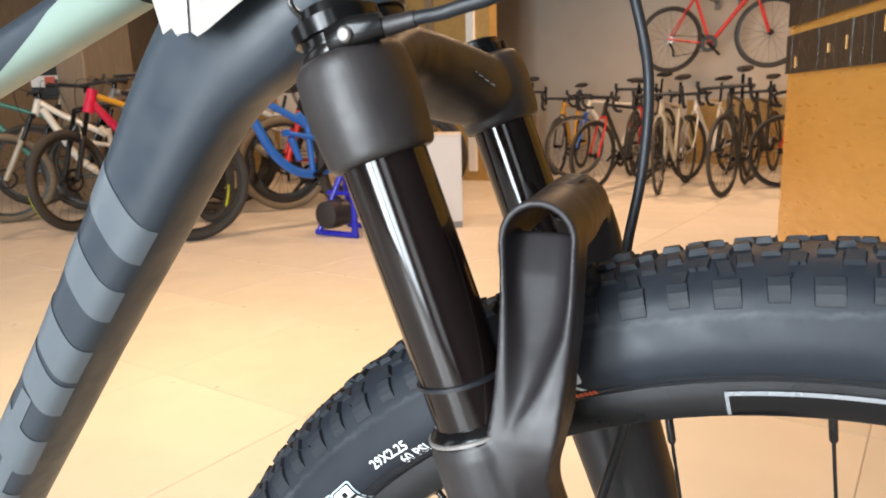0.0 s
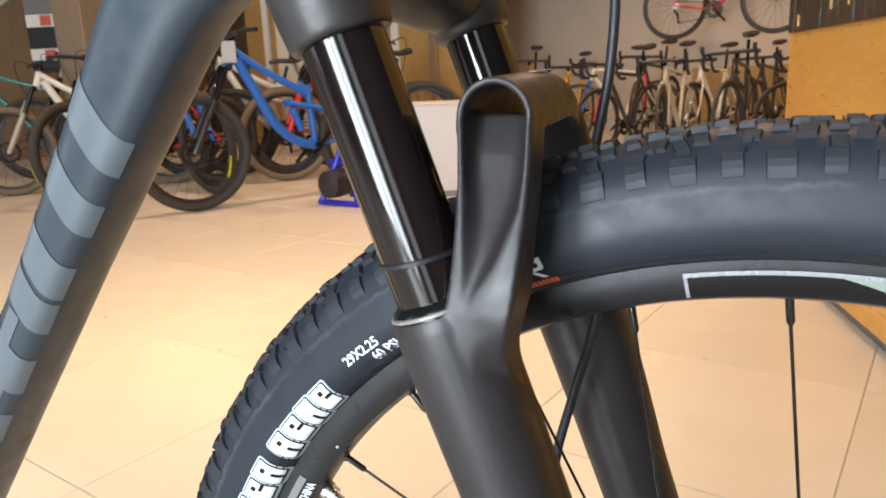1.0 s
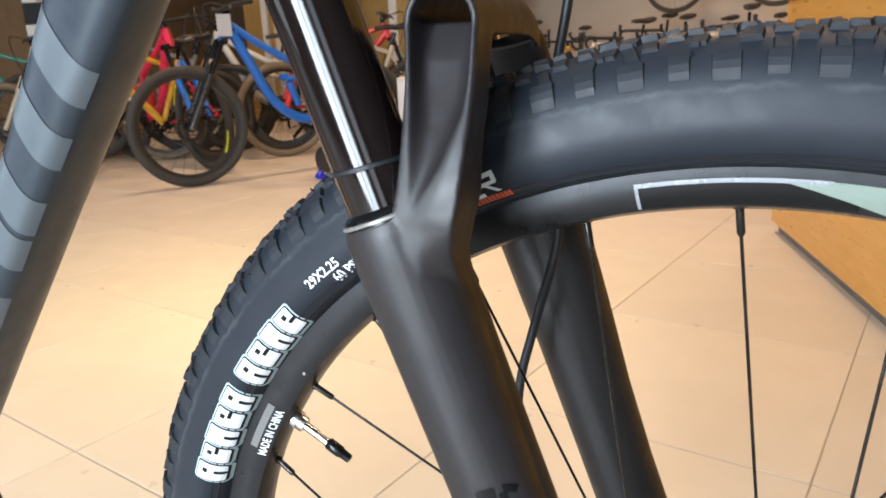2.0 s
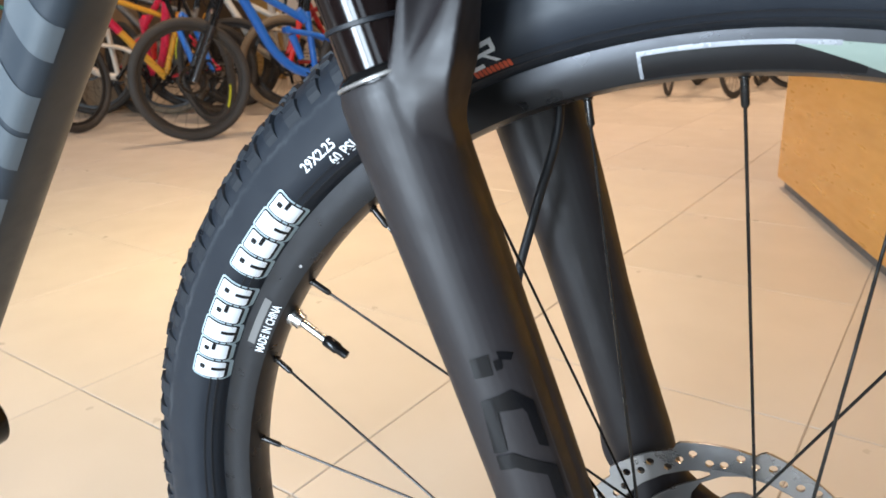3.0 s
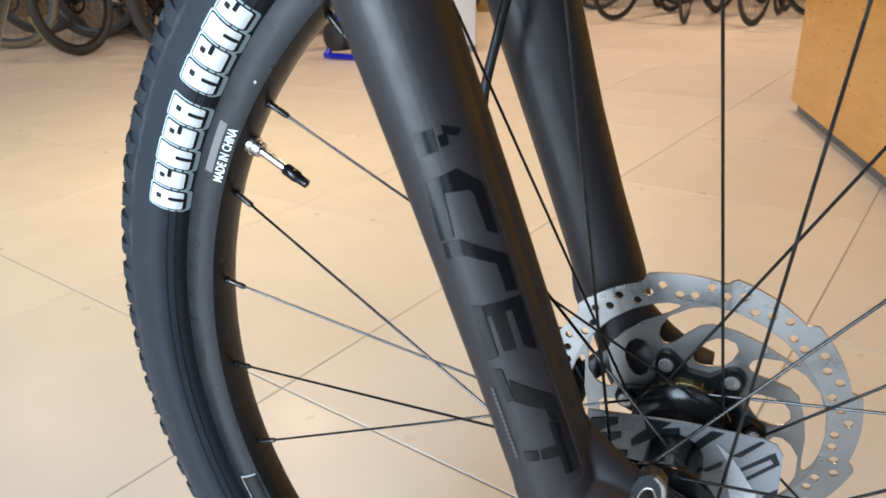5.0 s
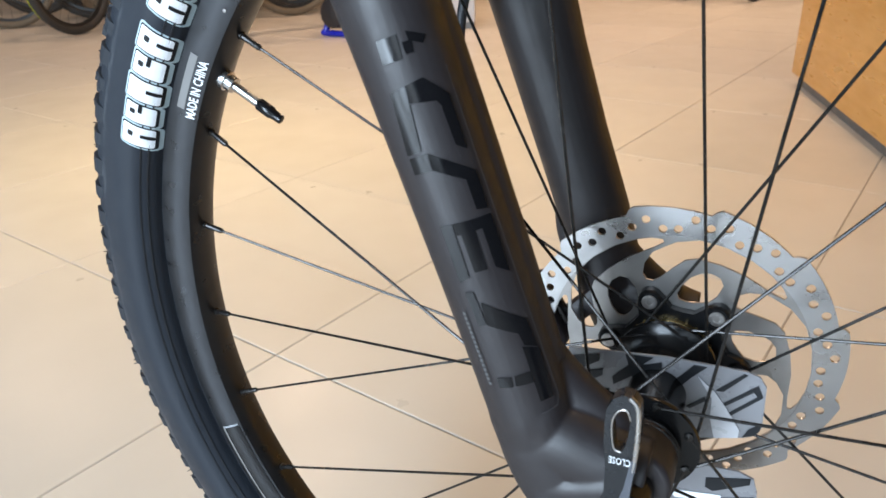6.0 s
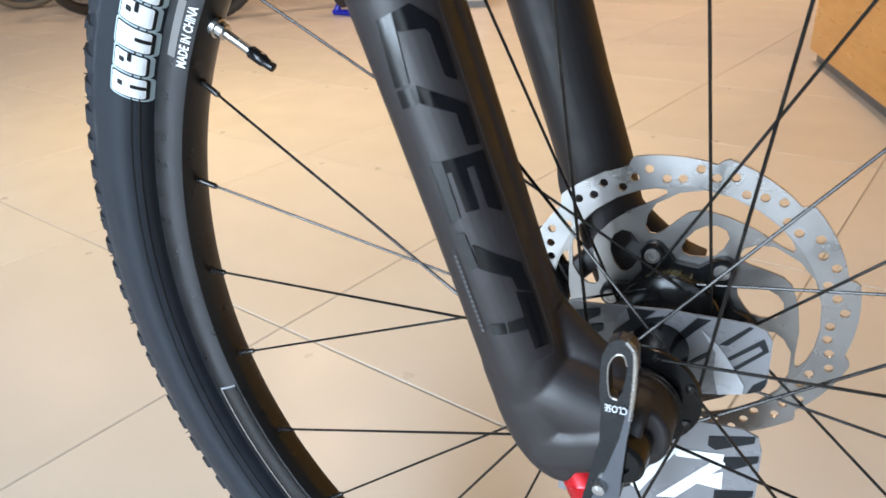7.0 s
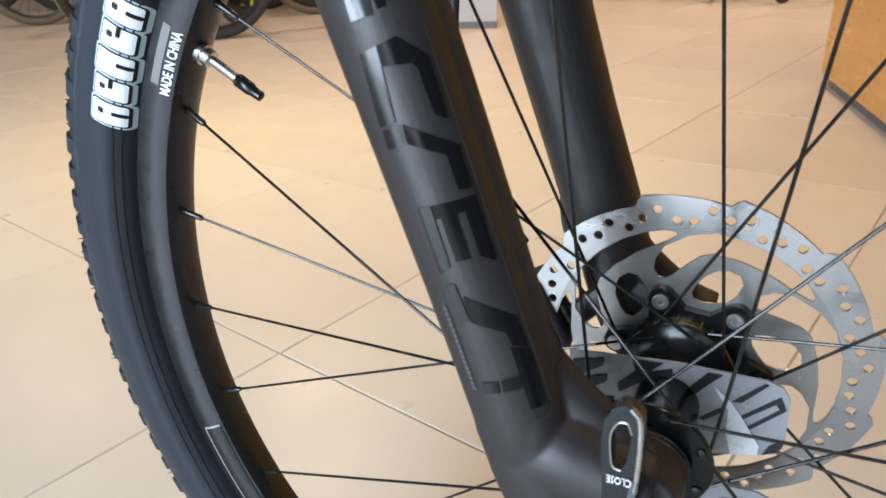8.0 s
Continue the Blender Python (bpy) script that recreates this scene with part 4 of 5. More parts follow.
part("control_cable", sweep(smooth_path([fork(0.4810, 0.022, NEAR - 0.011), fork(0.4782, 0.0380, NEAR - 0.011), fork(0.4757, 0.0510, NEAR - 0.011), fork(0.476, 0.080, NEAR - 0.008), fork(0.500, 0.13, NEAR), fork(0.60, 0.16, NEAR + 0.02)], 6), 0.0026, 12), RUBBER, BIKE, "black control cable housing")
part("cable_ferrule", sweep([fork(0.4810, 0.022, NEAR - 0.011), fork(0.4784, 0.0370, NEAR - 0.011)], [0.0036, 0.0030], 14), MATT, BIKE)
part("cable_end", sweep(smooth_path([fork(0.496, -0.006, NEAR - 0.010), fork(0.503, -0.008, NEAR - 0.013), fork(0.511, -0.004, NEAR - 0.012)], 4), 0.0012, 8), SPOKE, BIKE)
AIR = part("air_cap", sweep([fork(d, 0, FAR) for d in (0.478, 0.4850, 0.4855, 0.4890, 0.4905)], [0.0155, 0.0155, 0.0130, 0.0130, 0.0095], 24, 2, up=(0, -1, 0)), GLOSS, BIKE, "knurled black air cap")
for i in range(12):
    t = 2 * math.pi * i / 12
    p = fork(0.4795, 0.0156 * math.cos(t), FAR + 0.0156 * math.sin(t))
    part("knurl", sweep([p, p + AXIS * 0.006], [0.0012, 0.0012], 6), GLOSS, AIR)
part("headset_cup", sweep([fork(d, -0.029, mid) for d in (0.494, 0.4975, 0.503, 0.507, 0.512)], [0.0225, 0.0250, 0.0256, 0.0250, 0.0245], 36, up=(0, -1, 0)), GLOSS, BIKE, "black lower headset cup")
part("head_tube", sweep([fork(d, -0.029, mid) for d in (0.509, 0.52, 0.56, 0.60, 0.63)], [0.0268, 0.0262, 0.0245, 0.0245, 0.0252], 36, up=(0, -1, 0)), SLATE, BIKE, "slate head tube")

# gloss black strokes down the leg: (share of the leg, degrees round it) corners of each bar
STROKES = [[(0.1850, 0), (0.1858, 18), (0.1603, 10), (0.1600, -8)], [(0.1858, 18), (0.1866, 38), (0.1768, 44), (0.1790, 16)], [(0.1866, 38), (0.1775, 60), (0.1736, 48), (0.1768, 44)], [(0.1775, 60), (0.1552, 59), (0.1584, 48), (0.1734, 47)],
           [(0.1588, -7), (0.1588, 16), (0.1520, 14), (0.1519, -8)], [(0.1588, 16), (0.1458, 61), (0.1440, 46), (0.1520, 14)], [(0.1458, 61), (0.1298, 60), (0.1311, 46), (0.1440, 46)],
           [(0.1292, 0), (0.1287, 14), (0.1049, 12), (0.1034, -2)], [(0.1288, 15), (0.1273, 61), (0.1228, 61), (0.1236, 15)], [(0.1228, 61), (0.1014, 60), (0.1056, 45), (0.1232, 45)], [(0.1236, 36), (0.1061, 35), (0.1065, 20), (0.1236, 20)],
           [(0.0990, 0), (0.0985, 10), (0.0832, 12), (0.0826, 2)], [(0.0932, 14), (0.0787, 60), (0.0744, 44), (0.0826, 12)], [(0.0787, 60), (0.0651, 62), (0.0685, 46), (0.0744, 44)],
           [(0.0681, 43), (0.0643, 63), (0.0404, 60), (0.0410, 42)], [(0.0565, 22), (0.0563, 42), (0.0508, 41), (0.0517, 20)], [(0.0571, 0), (0.0565, 18), (0.0517, 17), (0.0522, 0)],
           [(0.2044, 5), (0.2045, 27), (0.1953, 25), (0.1955, 3)], [(0.2045, 37), (0.2009, 56), (0.1984, 50), (0.2010, 37)], [(0.2010, 30), (0.2010, 40), (0.1965, 38), (0.1965, 30)]]
LEG_R = lambda d: float(np.interp(d, [0.015, 0.03, 0.06, 0.10, 0.15, 0.20, 0.25], [0.0190, 0.0198, 0.0196, 0.0195, 0.0198, 0.0203, 0.0213]))


def on_leg(d, ang, off=0.0008):
    t, r = radians(ang), LEG_R(d) + off
    return fork(d, r * math.sin(t), NEAR - r * math.cos(t))


for q in STROKES:
    part("decal_stroke", wrapped(grid_patch(q, 5, 5), lambda d, a: on_leg(d, a)), SMOKE, LOWER_R)
FILM_EDGE = material("clear_film_edge", (0.035, 0.034, 0.036), 0.35, 0, (0.028, 0.027, 0.029), 90, 0.5)
for q in ([(0.188, 67.0), (0.188, 68.6), (0.040, 68.6), (0.040, 67.0)], [(0.040, 67.0), (0.0400, 68.6), (0.0350, 62.0), (0.0356, 61.0)], [(0.0356, 61.5), (0.0350, 61.5), (0.0350, 38), (0.0356, 38)]):
    part("film_edge", wrapped(grid_patch(q, 12, 3), lambda d, a: on_leg(d, a)), FILM_EDGE, LOWER_R)
for i in range(16):
    d0, d1 = 0.0900 - 0.0023 * i, 0.0886 - 0.0023 * i
    part("maker_line", wrapped(grid_patch([(d0, -14), (d0, -9.5), (d1, -9.5), (d1, -14)], 2, 2), lambda d, a: on_leg(d, a)), FAINT_INK, LOWER_R)

# quick-release lever, knob, hose, caliper
LEVER_OUT = [(-0.0077, 0.4048), (-0.0076, 0.4150), (-0.0070, 0.4215), (-0.0044, 0.4272), (-0.0007, 0.4296), (0.0032, 0.4288), (0.0060, 0.4250), (0.0066, 0.4133), (0.0060, 0.3985), (0.0043, 0.3827), (0.0031, 0.3633), (0.0026, 0.3515), (0.0008, 0.3420), (-0.0050, 0.3378), (-0.0118, 0.3392), (-0.0134, 0.3459), (-0.0107, 0.3599), (-0.0069, 0.3792), (-0.0068, 0.3950)]
LEVER_EYE = [(-0.0036, 0.4034), (-0.0046, 0.4154), (-0.0023, 0.4218), (0.0010, 0.4226), (0.0027, 0.4183), (0.0020, 0.4110), (0.0013, 0.4059), (-0.0005, 0.4017)]
lev = moved(plate([LEVER_OUT, LEVER_EYE], 0.0065), Matrix.Translation((0, -0.0935, 0)))
LEVER = part("quick_release_lever", lev, material("black_anodised_alloy", (0.010, 0.011, 0.013), 0.26, 0.0, (0.008, 0.009, 0.011), 120, 0.5, spec=0.4), BIKE, "dark anodised quick-release lever")
part("lever_edge", sweep(smooth_path([(x - 0.0010, -0.0930, z) for x, z in ((0.0028, 0.4290), (0.0060, 0.4246), (0.0066, 0.4133), (0.0060, 0.3985), (0.0047, 0.3860))], 5), [0.0011] * 18 + [0.0008, 0.0005, 0.0003], 10), ALLOY, LEVER, "bright polished lever edge")
part("lever_facet", moved(plate([[(0.0036, 0.3985), (0.0058, 0.3981), (0.0041, 0.3827), (0.0029, 0.3633), (0.0024, 0.3515), (0.0006, 0.3424), (-0.0050, 0.3382), (-0.0106, 0.3400), (-0.0093, 0.3471), (-0.0033, 0.3667), (0.0012, 0.3830)]], 0.0008), Matrix.Translation((0, -0.0940, 0))), material("grey_anodised_facet", (0.085, 0.090, 0.105), 0.42, 0.3, (0.075, 0.080, 0.095), 120, 0.5), LEVER, "grey bevelled lever face", smooth=False)
part("eye_edge", sweep(smooth_path([(x, -0.0936, z) for x, z in ((0.0027, 0.4183), (0.0010, 0.4226), (-0.0023, 0.4218), (-0.0046, 0.4154), (-0.0036, 0.4034), (-0.0005, 0.4017))], 4), 0.00035, 8), STEEL, LEVER)
part("lever_pivot", turned([(0.0, 0), (0.0026, 0.02), (0.0034, 0.25), (0.0036, 0.6), (0.0036, 1)], (-0.0058, -0.0975, 0.3559), (-0.0058, -0.088, 0.3559), 16), ALLOY, LEVER, "silver pivot bolt")
vf, width = lettering("CLOSE", 0.0034)
part("lever_word", ([Vector((0.0036 - v.x * 0.0088 / width, -0.0942, 0.3990 - v.y)) for v in vf[0]], vf[1]), WHITE_INK, LEVER, smooth=False)
part("axle_head", moved(lathe([(0.0045, -0.0900), (0.0045, -0.0915), (0.0088, -0.0915), (0.0104, -0.0900), (0.0108, -0.0850), (0.0108, -0.0740)], 36), AT_HUB), GLOSS, BIKE, "black axle cam housing")
part("rebound_knob", sweep([fork(d, 0.007, NEAR) for d in (-0.024, -0.036, -0.037, -0.052, -0.055)], [0.0090, 0.0092, 0.0100, 0.0092, 0.0070], 24, up=(0, -1, 0)), RED_ANOD, BIKE, "red anodised rebound knob")
part("brake_hose", sweep(smooth_path([(-0.105, 0.050, 0.90), (-0.0920, 0.055, 0.852), (-0.0845, 0.055, 0.811), (-0.0870, 0.053, 0.766), (-0.0950, 0.050, 0.722), (-0.0975, 0.046, 0.680), (-0.0930, 0.040, 0.640), (-0.1060, 0.034, 0.590), (-0.1170, 0.033, 0.546), (-0.1200, 0.040, 0.490), (-0.1080, 0.052, 0.440), (-0.0920, 0.060, 0.412)], 8), 0.0027, 12), RUBBER, BIKE, "black hydraulic brake hose")
CALIPER = part("brake_caliper", join(slab(0.046, 0.030, 0.034, 0.005, (0, 0, 0), 3), slab(0.030, 0.040, 0.020, 0.004, (0.004, 0, 0.004), 3), moved(slab(0.014, 0.012, 0.060, 0.004), pose(0.012, 0.010, 0.018, 0, -18, 0))), MATT, BIKE, "black brake caliper")
CALIPER.matrix_basis = pose(-0.083, 0.052, 0.372, 0, 62, 0)
part("caliper_mount", sweep(smooth_path([fork(0.03, -0.010, FAR), fork(0.050, -0.020, FAR + 0.004), fork(0.070, -0.018, FAR + 0.004), fork(0.09, -0.008, FAR)], 5), (0.006, 0.006), 16, 2.6), MATT, BIKE)
part("pad_spring", slab(0.022, 0.010, 0.003, 0.001), SPOKE, CALIPER).location = (0, 0, 0.019)

# frame: down tube, top tube, gusset, crank end
DOWN = [(-0.7116, 0.004, 0.3260), (-0.6206, 0.003, 0.4382), (-0.5287, 0.002, 0.5513), (-0.4392, 0.001, 0.6615), (-0.3619, 0, 0.7582), (-0.3108, -0.002, 0.8207), (-0.272, -0.002, 0.853), (-0.238, 0, 0.878)]
DOWN_R = [(0.0265, 0.0200), (0.0265, 0.0200), (0.0265, 0.0200), (0.0265, 0.0210), (0.0262, 0.0265), (0.0255, 0.0315), (0.0250, 0.0380), (0.0240, 0.0400)]
path = smooth_path(DOWN, 6)
rad = [(float(np.interp(i / 6, range(8), [r[0] for r in DOWN_R])), float(np.interp(i / 6, range(8), [r[1] for r in DOWN_R]))) for i in range(len(path))]
DOWN_TUBE = part("down_tube", sweep(path, rad, 56, 3.0, up=(-0.75, 0, 0.66)), SLATE, BIKE, "slate grey hydroformed down tube with grey decal bands")


def on_down(s, h, off=0.0005):
    """A point on the near side of the down tube: s metres along from its third knot, h across it as a share of its half height."""
    knots = [Vector(p) for p in path]
    base = sum((knots[i + 1] - knots[i]).length for i in range(12))
    want, i = s + base, 0
    while i < len(knots) - 2 and want > (knots[i + 1] - knots[i]).length:
        want -= (knots[i + 1] - knots[i]).length
        i += 1
    d = (knots[i + 1] - knots[i])
    f = want / d.length
    c = knots[i] + d * f
    d.normalize()
    a = rad[i][0] * (1 - f) + rad[i + 1][0] * f + off
    b = rad[i][1] * (1 - f) + rad[i + 1][1] * f + off
    upv = Vector((-d.z, 0, d.x)).normalized()
    return c + upv * (h * b) + Vector((0, -a * (1 - min(0.999, abs(h)) ** 3.0) ** (1 / 3.0), 0))


for s0, s1 in ((0.2372, 0.2634), (0.1884, 0.2141), (0.1316, 0.1609), (0.0988, 0.1270), (0.0359, 0.0717), (-0.0200, 0.0120), (-0.0750, -0.0450)):
    part("decal_band", wrapped(grid_patch([(0, 0), (1, 0), (1, 1), (0, 1)], 6, 18), lambda u, v: on_down(s0 + (s1 - s0) * u + 0.019 * v ** 1.3, -0.93 + 1.86 * v)), DECAL_GREY, DOWN_TUBE)
for s0, s1, h0, h1 in ((0.072, 0.100, -0.15, 0.35), (0.010, 0.038, -0.55, -0.05), (-0.046, -0.018, 0.1, 0.6)):
    part("decal_bar", wrapped(grid_patch([(0, 0), (1, 0), (1, 1), (0, 1)], 4, 8), lambda u, v: on_down(s0 + (s1 - s0) * u + 0.010 * (h0 + (h1 - h0) * v + 0.93) / 1.86, h0 + (h1 - h0) * v)), DECAL_GREY, DOWN_TUBE)
TOPT = [(-0.78, 0.02, 0.748), (-0.60, 0.008, 0.802), (-0.49, 0.003, 0.836), (-0.40, 0.001, 0.8635), (-0.32, 0, 0.888), (-0.26, 0, 0.906)]
tp = smooth_path(TOPT, 6)
TOP_TUBE = part("top_tube", sweep(tp, [(0.0175, 0.0148) for i in range(len(tp))], 40, 2.4, up=(0, 0, 1)), SLATE, BIKE, "two-tone slate and mint top tube")


def mint_panel():
    vs, fs = [], []
    n, k = len(tp), 18
    lo, n = 9, 23
    for i in range(lo, n):
        d = (tp[min(i + 1, n - 1)] - tp[i - 1]).normalized()
        side = Vector((0, -1, 0))
        upv = side.cross(d).normalized()
        if upv.z < 0:
            upv = -upv
        a, b = 0.0184, 0.0157
        top = float(np.interp(i, [9, 12, 15, 18, 20, 22], [-99, -62, -30, 5, 25, 40]))
        for j in range(k + 1):
            t = radians(-100 + (top + 100) * j / k)
            c, s = math.cos(t), math.sin(t)
            vs.append(tp[i] + side * a * math.copysign(abs(c) ** (2 / 2.4), c) + upv * b * math.copysign(abs(s) ** (2 / 2.4), s))
    w = k + 1
    for i in range(n - lo - 1):
        fs += [(i * w + j, i * w + j + 1, (i + 1) * w + j + 1, (i + 1) * w + j) for j in range(k)]
    return vs, fs


part("mint_panel", mint_panel(), MINT, TOP_TUBE, "glossy mint paint panel")
# paper tag tied to the frame, with cut strips at its foot
TAG = part("price_tag", moved(plate([[(-0.300, 0.862), (-0.2955, 0.8430), (-0.2900, 0.8455), (-0.2870, 0.8415), (-0.2800, 0.8435), (-0.2755, 0.8405), (-0.2700, 0.8425), (-0.240, 0.858), (-0.232, 0.905), (-0.304, 0.905)]], 0.0006), Matrix.Translation((0, -0.044, 0))), PAPER, BIKE, "white paper tag with frayed foot", smooth=False)
part("tag_fold", moved(plate([[(-0.2885, 0.905), (-0.2870, 0.8425), (-0.2790, 0.8425), (-0.2740, 0.905)]], 0.0005), Matrix.Translation((0, -0.0455, 0))), TAG_WHITE, TAG, smooth=False)
part("bottom_bracket", moved(lathe([(0.012, -0.055), (0.022, -0.055), (0.024, -0.045), (0.024, 0.045), (0.030, 0.052), (0.030, 0.066), (0.024, 0.070), (0.010, 0.070)], 36), Matrix.Translation((-0.705, 0, 0.330))), GLOSS, BIKE, "black bottom bracket with crank end")

# ---- wooden partition with a sign ----
PD = Vector((0.222, -0.975, 0)).normalized()
PM = Matrix.Translation((0.092, 2.712, 0)) @ Matrix.Rotation(math.atan2(PD.y, PD.x), 4, "Z")   # x runs along the face, y to the room behind it
PART = thing("wooden_partition", "varnished maple display partition with black sign on the tiled floor", "partition", PM)
part("board", slab(2.4, 0.42, 1.84, 0.004, (1.2, 0.21, 0.96)), WOOD, PART, "golden varnished wooden board", smooth=False)
part("kick_strip", slab(2.36, 0.36, 0.040, 0.001, (1.2, 0.205, 0.020)), KICK, PART, "grey recessed foot strip", smooth=False)
rnd = random.Random(11)
for z0, z1 in ((0.865, 1.000), (1.030, 1.165)):
    x = 0.035
    while x < 1.15:
        w = rnd.uniform(0.045, 0.085)
        lt = part("sign_bar", slab(w, 0.016 + rnd.choice((0, 0.003)), z1 - z0, 0.0004, (x + w / 2, -0.0085, (z0 + z1) / 2)), SIGN_BLACK, PART, "black acrylic sign bar", smooth=False)
        if rnd.random() < 0.2:
            part("bar_gap", slab(rnd.uniform(0.006, 0.012), 0.004, rnd.uniform(0.02, 0.05), 0.0005, (x + w * rnd.uniform(0.3, 0.7), -0.0185, rnd.uniform(z0 + 0.03, z1 - 0.03))), WOOD, lt, smooth=False)
        x += w + 0.0003

# ---- other furniture ----
PL = thing("white_plinth", "white laminate display plinth standing on the tiles", "plinth", Matrix.Translation((-1.96, 4.07, 0)) @ Matrix.Rotation(radians(21), 4, "Z"))
part("body", slab(0.40, 0.40, 0.55, 0.004, (0, 0, 0.315)), PLINTH, PL, smooth=False)
part("top", slab(0.402, 0.402, 0.012, 0.003, (0, 0, 0.596)), PLINTH, PL, smooth=False)
part("foot", slab(0.392, 0.392, 0.04, 0.002, (0, 0, 0.02)), KICK, PL, smooth=False)
for u, v, power, spread in LAMPS:
    lampob = thing("ceiling_lamp", "square recessed warm ceiling lamp", "ceiling lamp", room(u, v, 0), group="ceiling lamps")
    part("frame", join(slab(0.46, 0.05, 0.03, 0.004, (0, 0.205, 3.185)), slab(0.46, 0.05, 0.03, 0.004, (0, -0.205, 3.185)), slab(0.05, 0.36, 0.03, 0.004, (0.205, 0, 3.185)), slab(0.05, 0.36, 0.03, 0.004, (-0.205, 0, 3.185))), PLASTER, lampob, smooth=False)
    part("diffuser", slab(0.36, 0.36, 0.006, 0.001, (0, 0, 3.19)), DIFFUSER, lampob, "glowing diffuser", smooth=False)


def pillar(u, v, sx, sy, mat, label):
    p = structure("pillar", slab(sx, sy, TOP, 0.01, (u, v, TOP / 2)), mat, ROOM, label)
    return p


pillar(-6.17, 3.24, 0.45, 0.45, DARKWOOD, "brown wood-clad pillar")
pillar(-5.6, 5.18, 0.5, 0.3, WALL, "grey painted pillar")
structure("partition_wall", slab(3.6, 0.15, TOP, 0, (-5.55, 6.0, TOP / 2)), OAK, ROOM, "yellowish wooden partition wall behind the bikes")
for i in range(7):
    structure("batten", slab(0.09, 0.04, 2.6, 0.004, (-6.95 + i * 0.5, 5.90, 1.4)), DARKWOOD if i % 2 else PLASTER, ROOM, "upright wooden batten on the partition wall")
win = thing("blue_window", "bright blue glazed sign window beside the pillar", "window", room(-8.97, 2.35, 0))
part("pane", slab(0.02, 0.9, 1.5, 0.004, (0.02, 0, 1.5)), glow("blue_glow", (0.10, 0.45, 0.85), 0.8), win, "blue lit pane", smooth=False)
part("window_frame", join(slab(0.05, 1.0, 0.05, 0.004, (0.02, 0, 0.72)), slab(0.05, 1.0, 0.05, 0.004, (0.02, 0, 2.28))), KICK, win, smooth=False)
BOXES = [(1.015, 0.085, "black"), (1.115, 0.105, "white"), (1.265, 0.185, "black"), (1.420, 0.115, "white"), (1.570, 0.175, "grey")]
for z, tall, tone in BOXES:
    bx = thing("stacked_box", tone + " cardboard parts box hung in a stack", "box", room(-7.06, 3.30, z, 36), group="hung boxes")
    part("carton", slab(0.31, 0.14, tall, 0.004), {"black": DARK_INK, "white": PLASTER, "grey": KICK}[tone], bx, smooth=False)
    if tone == "white":
        part("red_label", slab(0.10, 0.004, tall * 0.8, 0.0005, (0.03, -0.072, 0.0)), RED_INK, bx, smooth=False)
rail = thing("display_rail", "grey steel upright carrying the parts boxes", "display rail", room(-7.10, 3.40, 0))
part("post", slab(0.05, 0.03, 1.70, 0.004, (0, 0, 0.85)), KICK, rail, smooth=False)
part("foot_plate", slab(0.26, 0.20, 0.02, 0.004, (0, 0, 0.01)), KICK, rail, smooth=False)

# ---- the other bicycles ----
CACHE = {}


def shared(key, name, maker, mat, parent, label=""):
    if key not in CACHE:
        ob = part(name, maker(), mat, parent, label)
        CACHE[key] = ob.data
        return ob
    ob = new(name, CACHE[key])
    ob.parent = parent
    if label:
        tagged(ob, label)
    return ob


def wheel(bike, x, R, t, tyre_mat, rim_mat, key, label_mat=None, turn=Matrix()):
    base = turn @ Matrix.Translation((x, 0, R))
    ty = shared(("tyre", key, tyre_mat.name), "tyre", lambda: lathe([(R - t + t * math.cos(2 * math.pi * i / 12), t * math.sin(2 * math.pi * i / 12)) for i in range(12)], 64, True), tyre_mat, bike)
    rm = shared(("rim", key, rim_mat.name), "rim", lambda: lathe([(R - 1.9 * t, -0.011), (R - 1.9 * t, 0.011), (R - 1.9 * t - 0.022, 0.007), (R - 1.9 * t - 0.022, -0.007)], 64, True), rim_mat, bike)

    def spokes():
        out = []
        for i in range(24):
            a = 2 * math.pi * i / 24
            h = a + (0.9 if i % 2 else -0.9)
            s = 0.026 * (1 if (i // 2) % 2 else -1)
            out.append(sweep([((R - 1.9 * t - 0.02) * math.cos(a), 0, (R - 1.9 * t - 0.02) * math.sin(a)), (0.022 * math.cos(h), s, 0.022 * math.sin(h))], [0.0012, 0.0012], 5))
        return join(*out)
    sp = shared(("spokes", key), "spokes", spokes, SPOKE, bike)
    hb = shared(("hub", key), "hub", lambda: lathe([(0.008, -0.05), (0.012, -0.05), (0.014, -0.03), (0.028, -0.026), (0.016, -0.018), (0.016, 0.018), (0.028, 0.026), (0.014, 0.03), (0.012, 0.05), (0.008, 0.05)], 20), GLOSS, bike)
    obs = [ty, rm, sp, hb]
    if t > 0.02:
        obs.append(shared(("disc", key), "brake_rotor", lambda: moved(plate([ring_of(0.085, 40), ring_of(0.066, 30)], 0.002), Matrix.Translation((0, 0.036, 0))), SPOKE, bike))
    if label_mat:
        for a0 in (2.4, 5.6):
            obs.append(part("tyre_label", sweep([((R - 0.6 * t) * math.cos(a0 + 0.06 * i), -0.85 * t, (R - 0.6 * t) * math.sin(a0 + 0.06 * i)) for i in range(9)], (0.004, 0.011), 8), label_mat, bike, "coloured tyre label"))
    for o in obs:
        o.matrix_basis = base
    return obs


def tubes(*rows):
    out = []
    for row in rows:
        pts, r = row
        out.append(sweep(pts if len(pts) < 3 else smooth_path(pts, 4), r, 12))
    return join(*out)


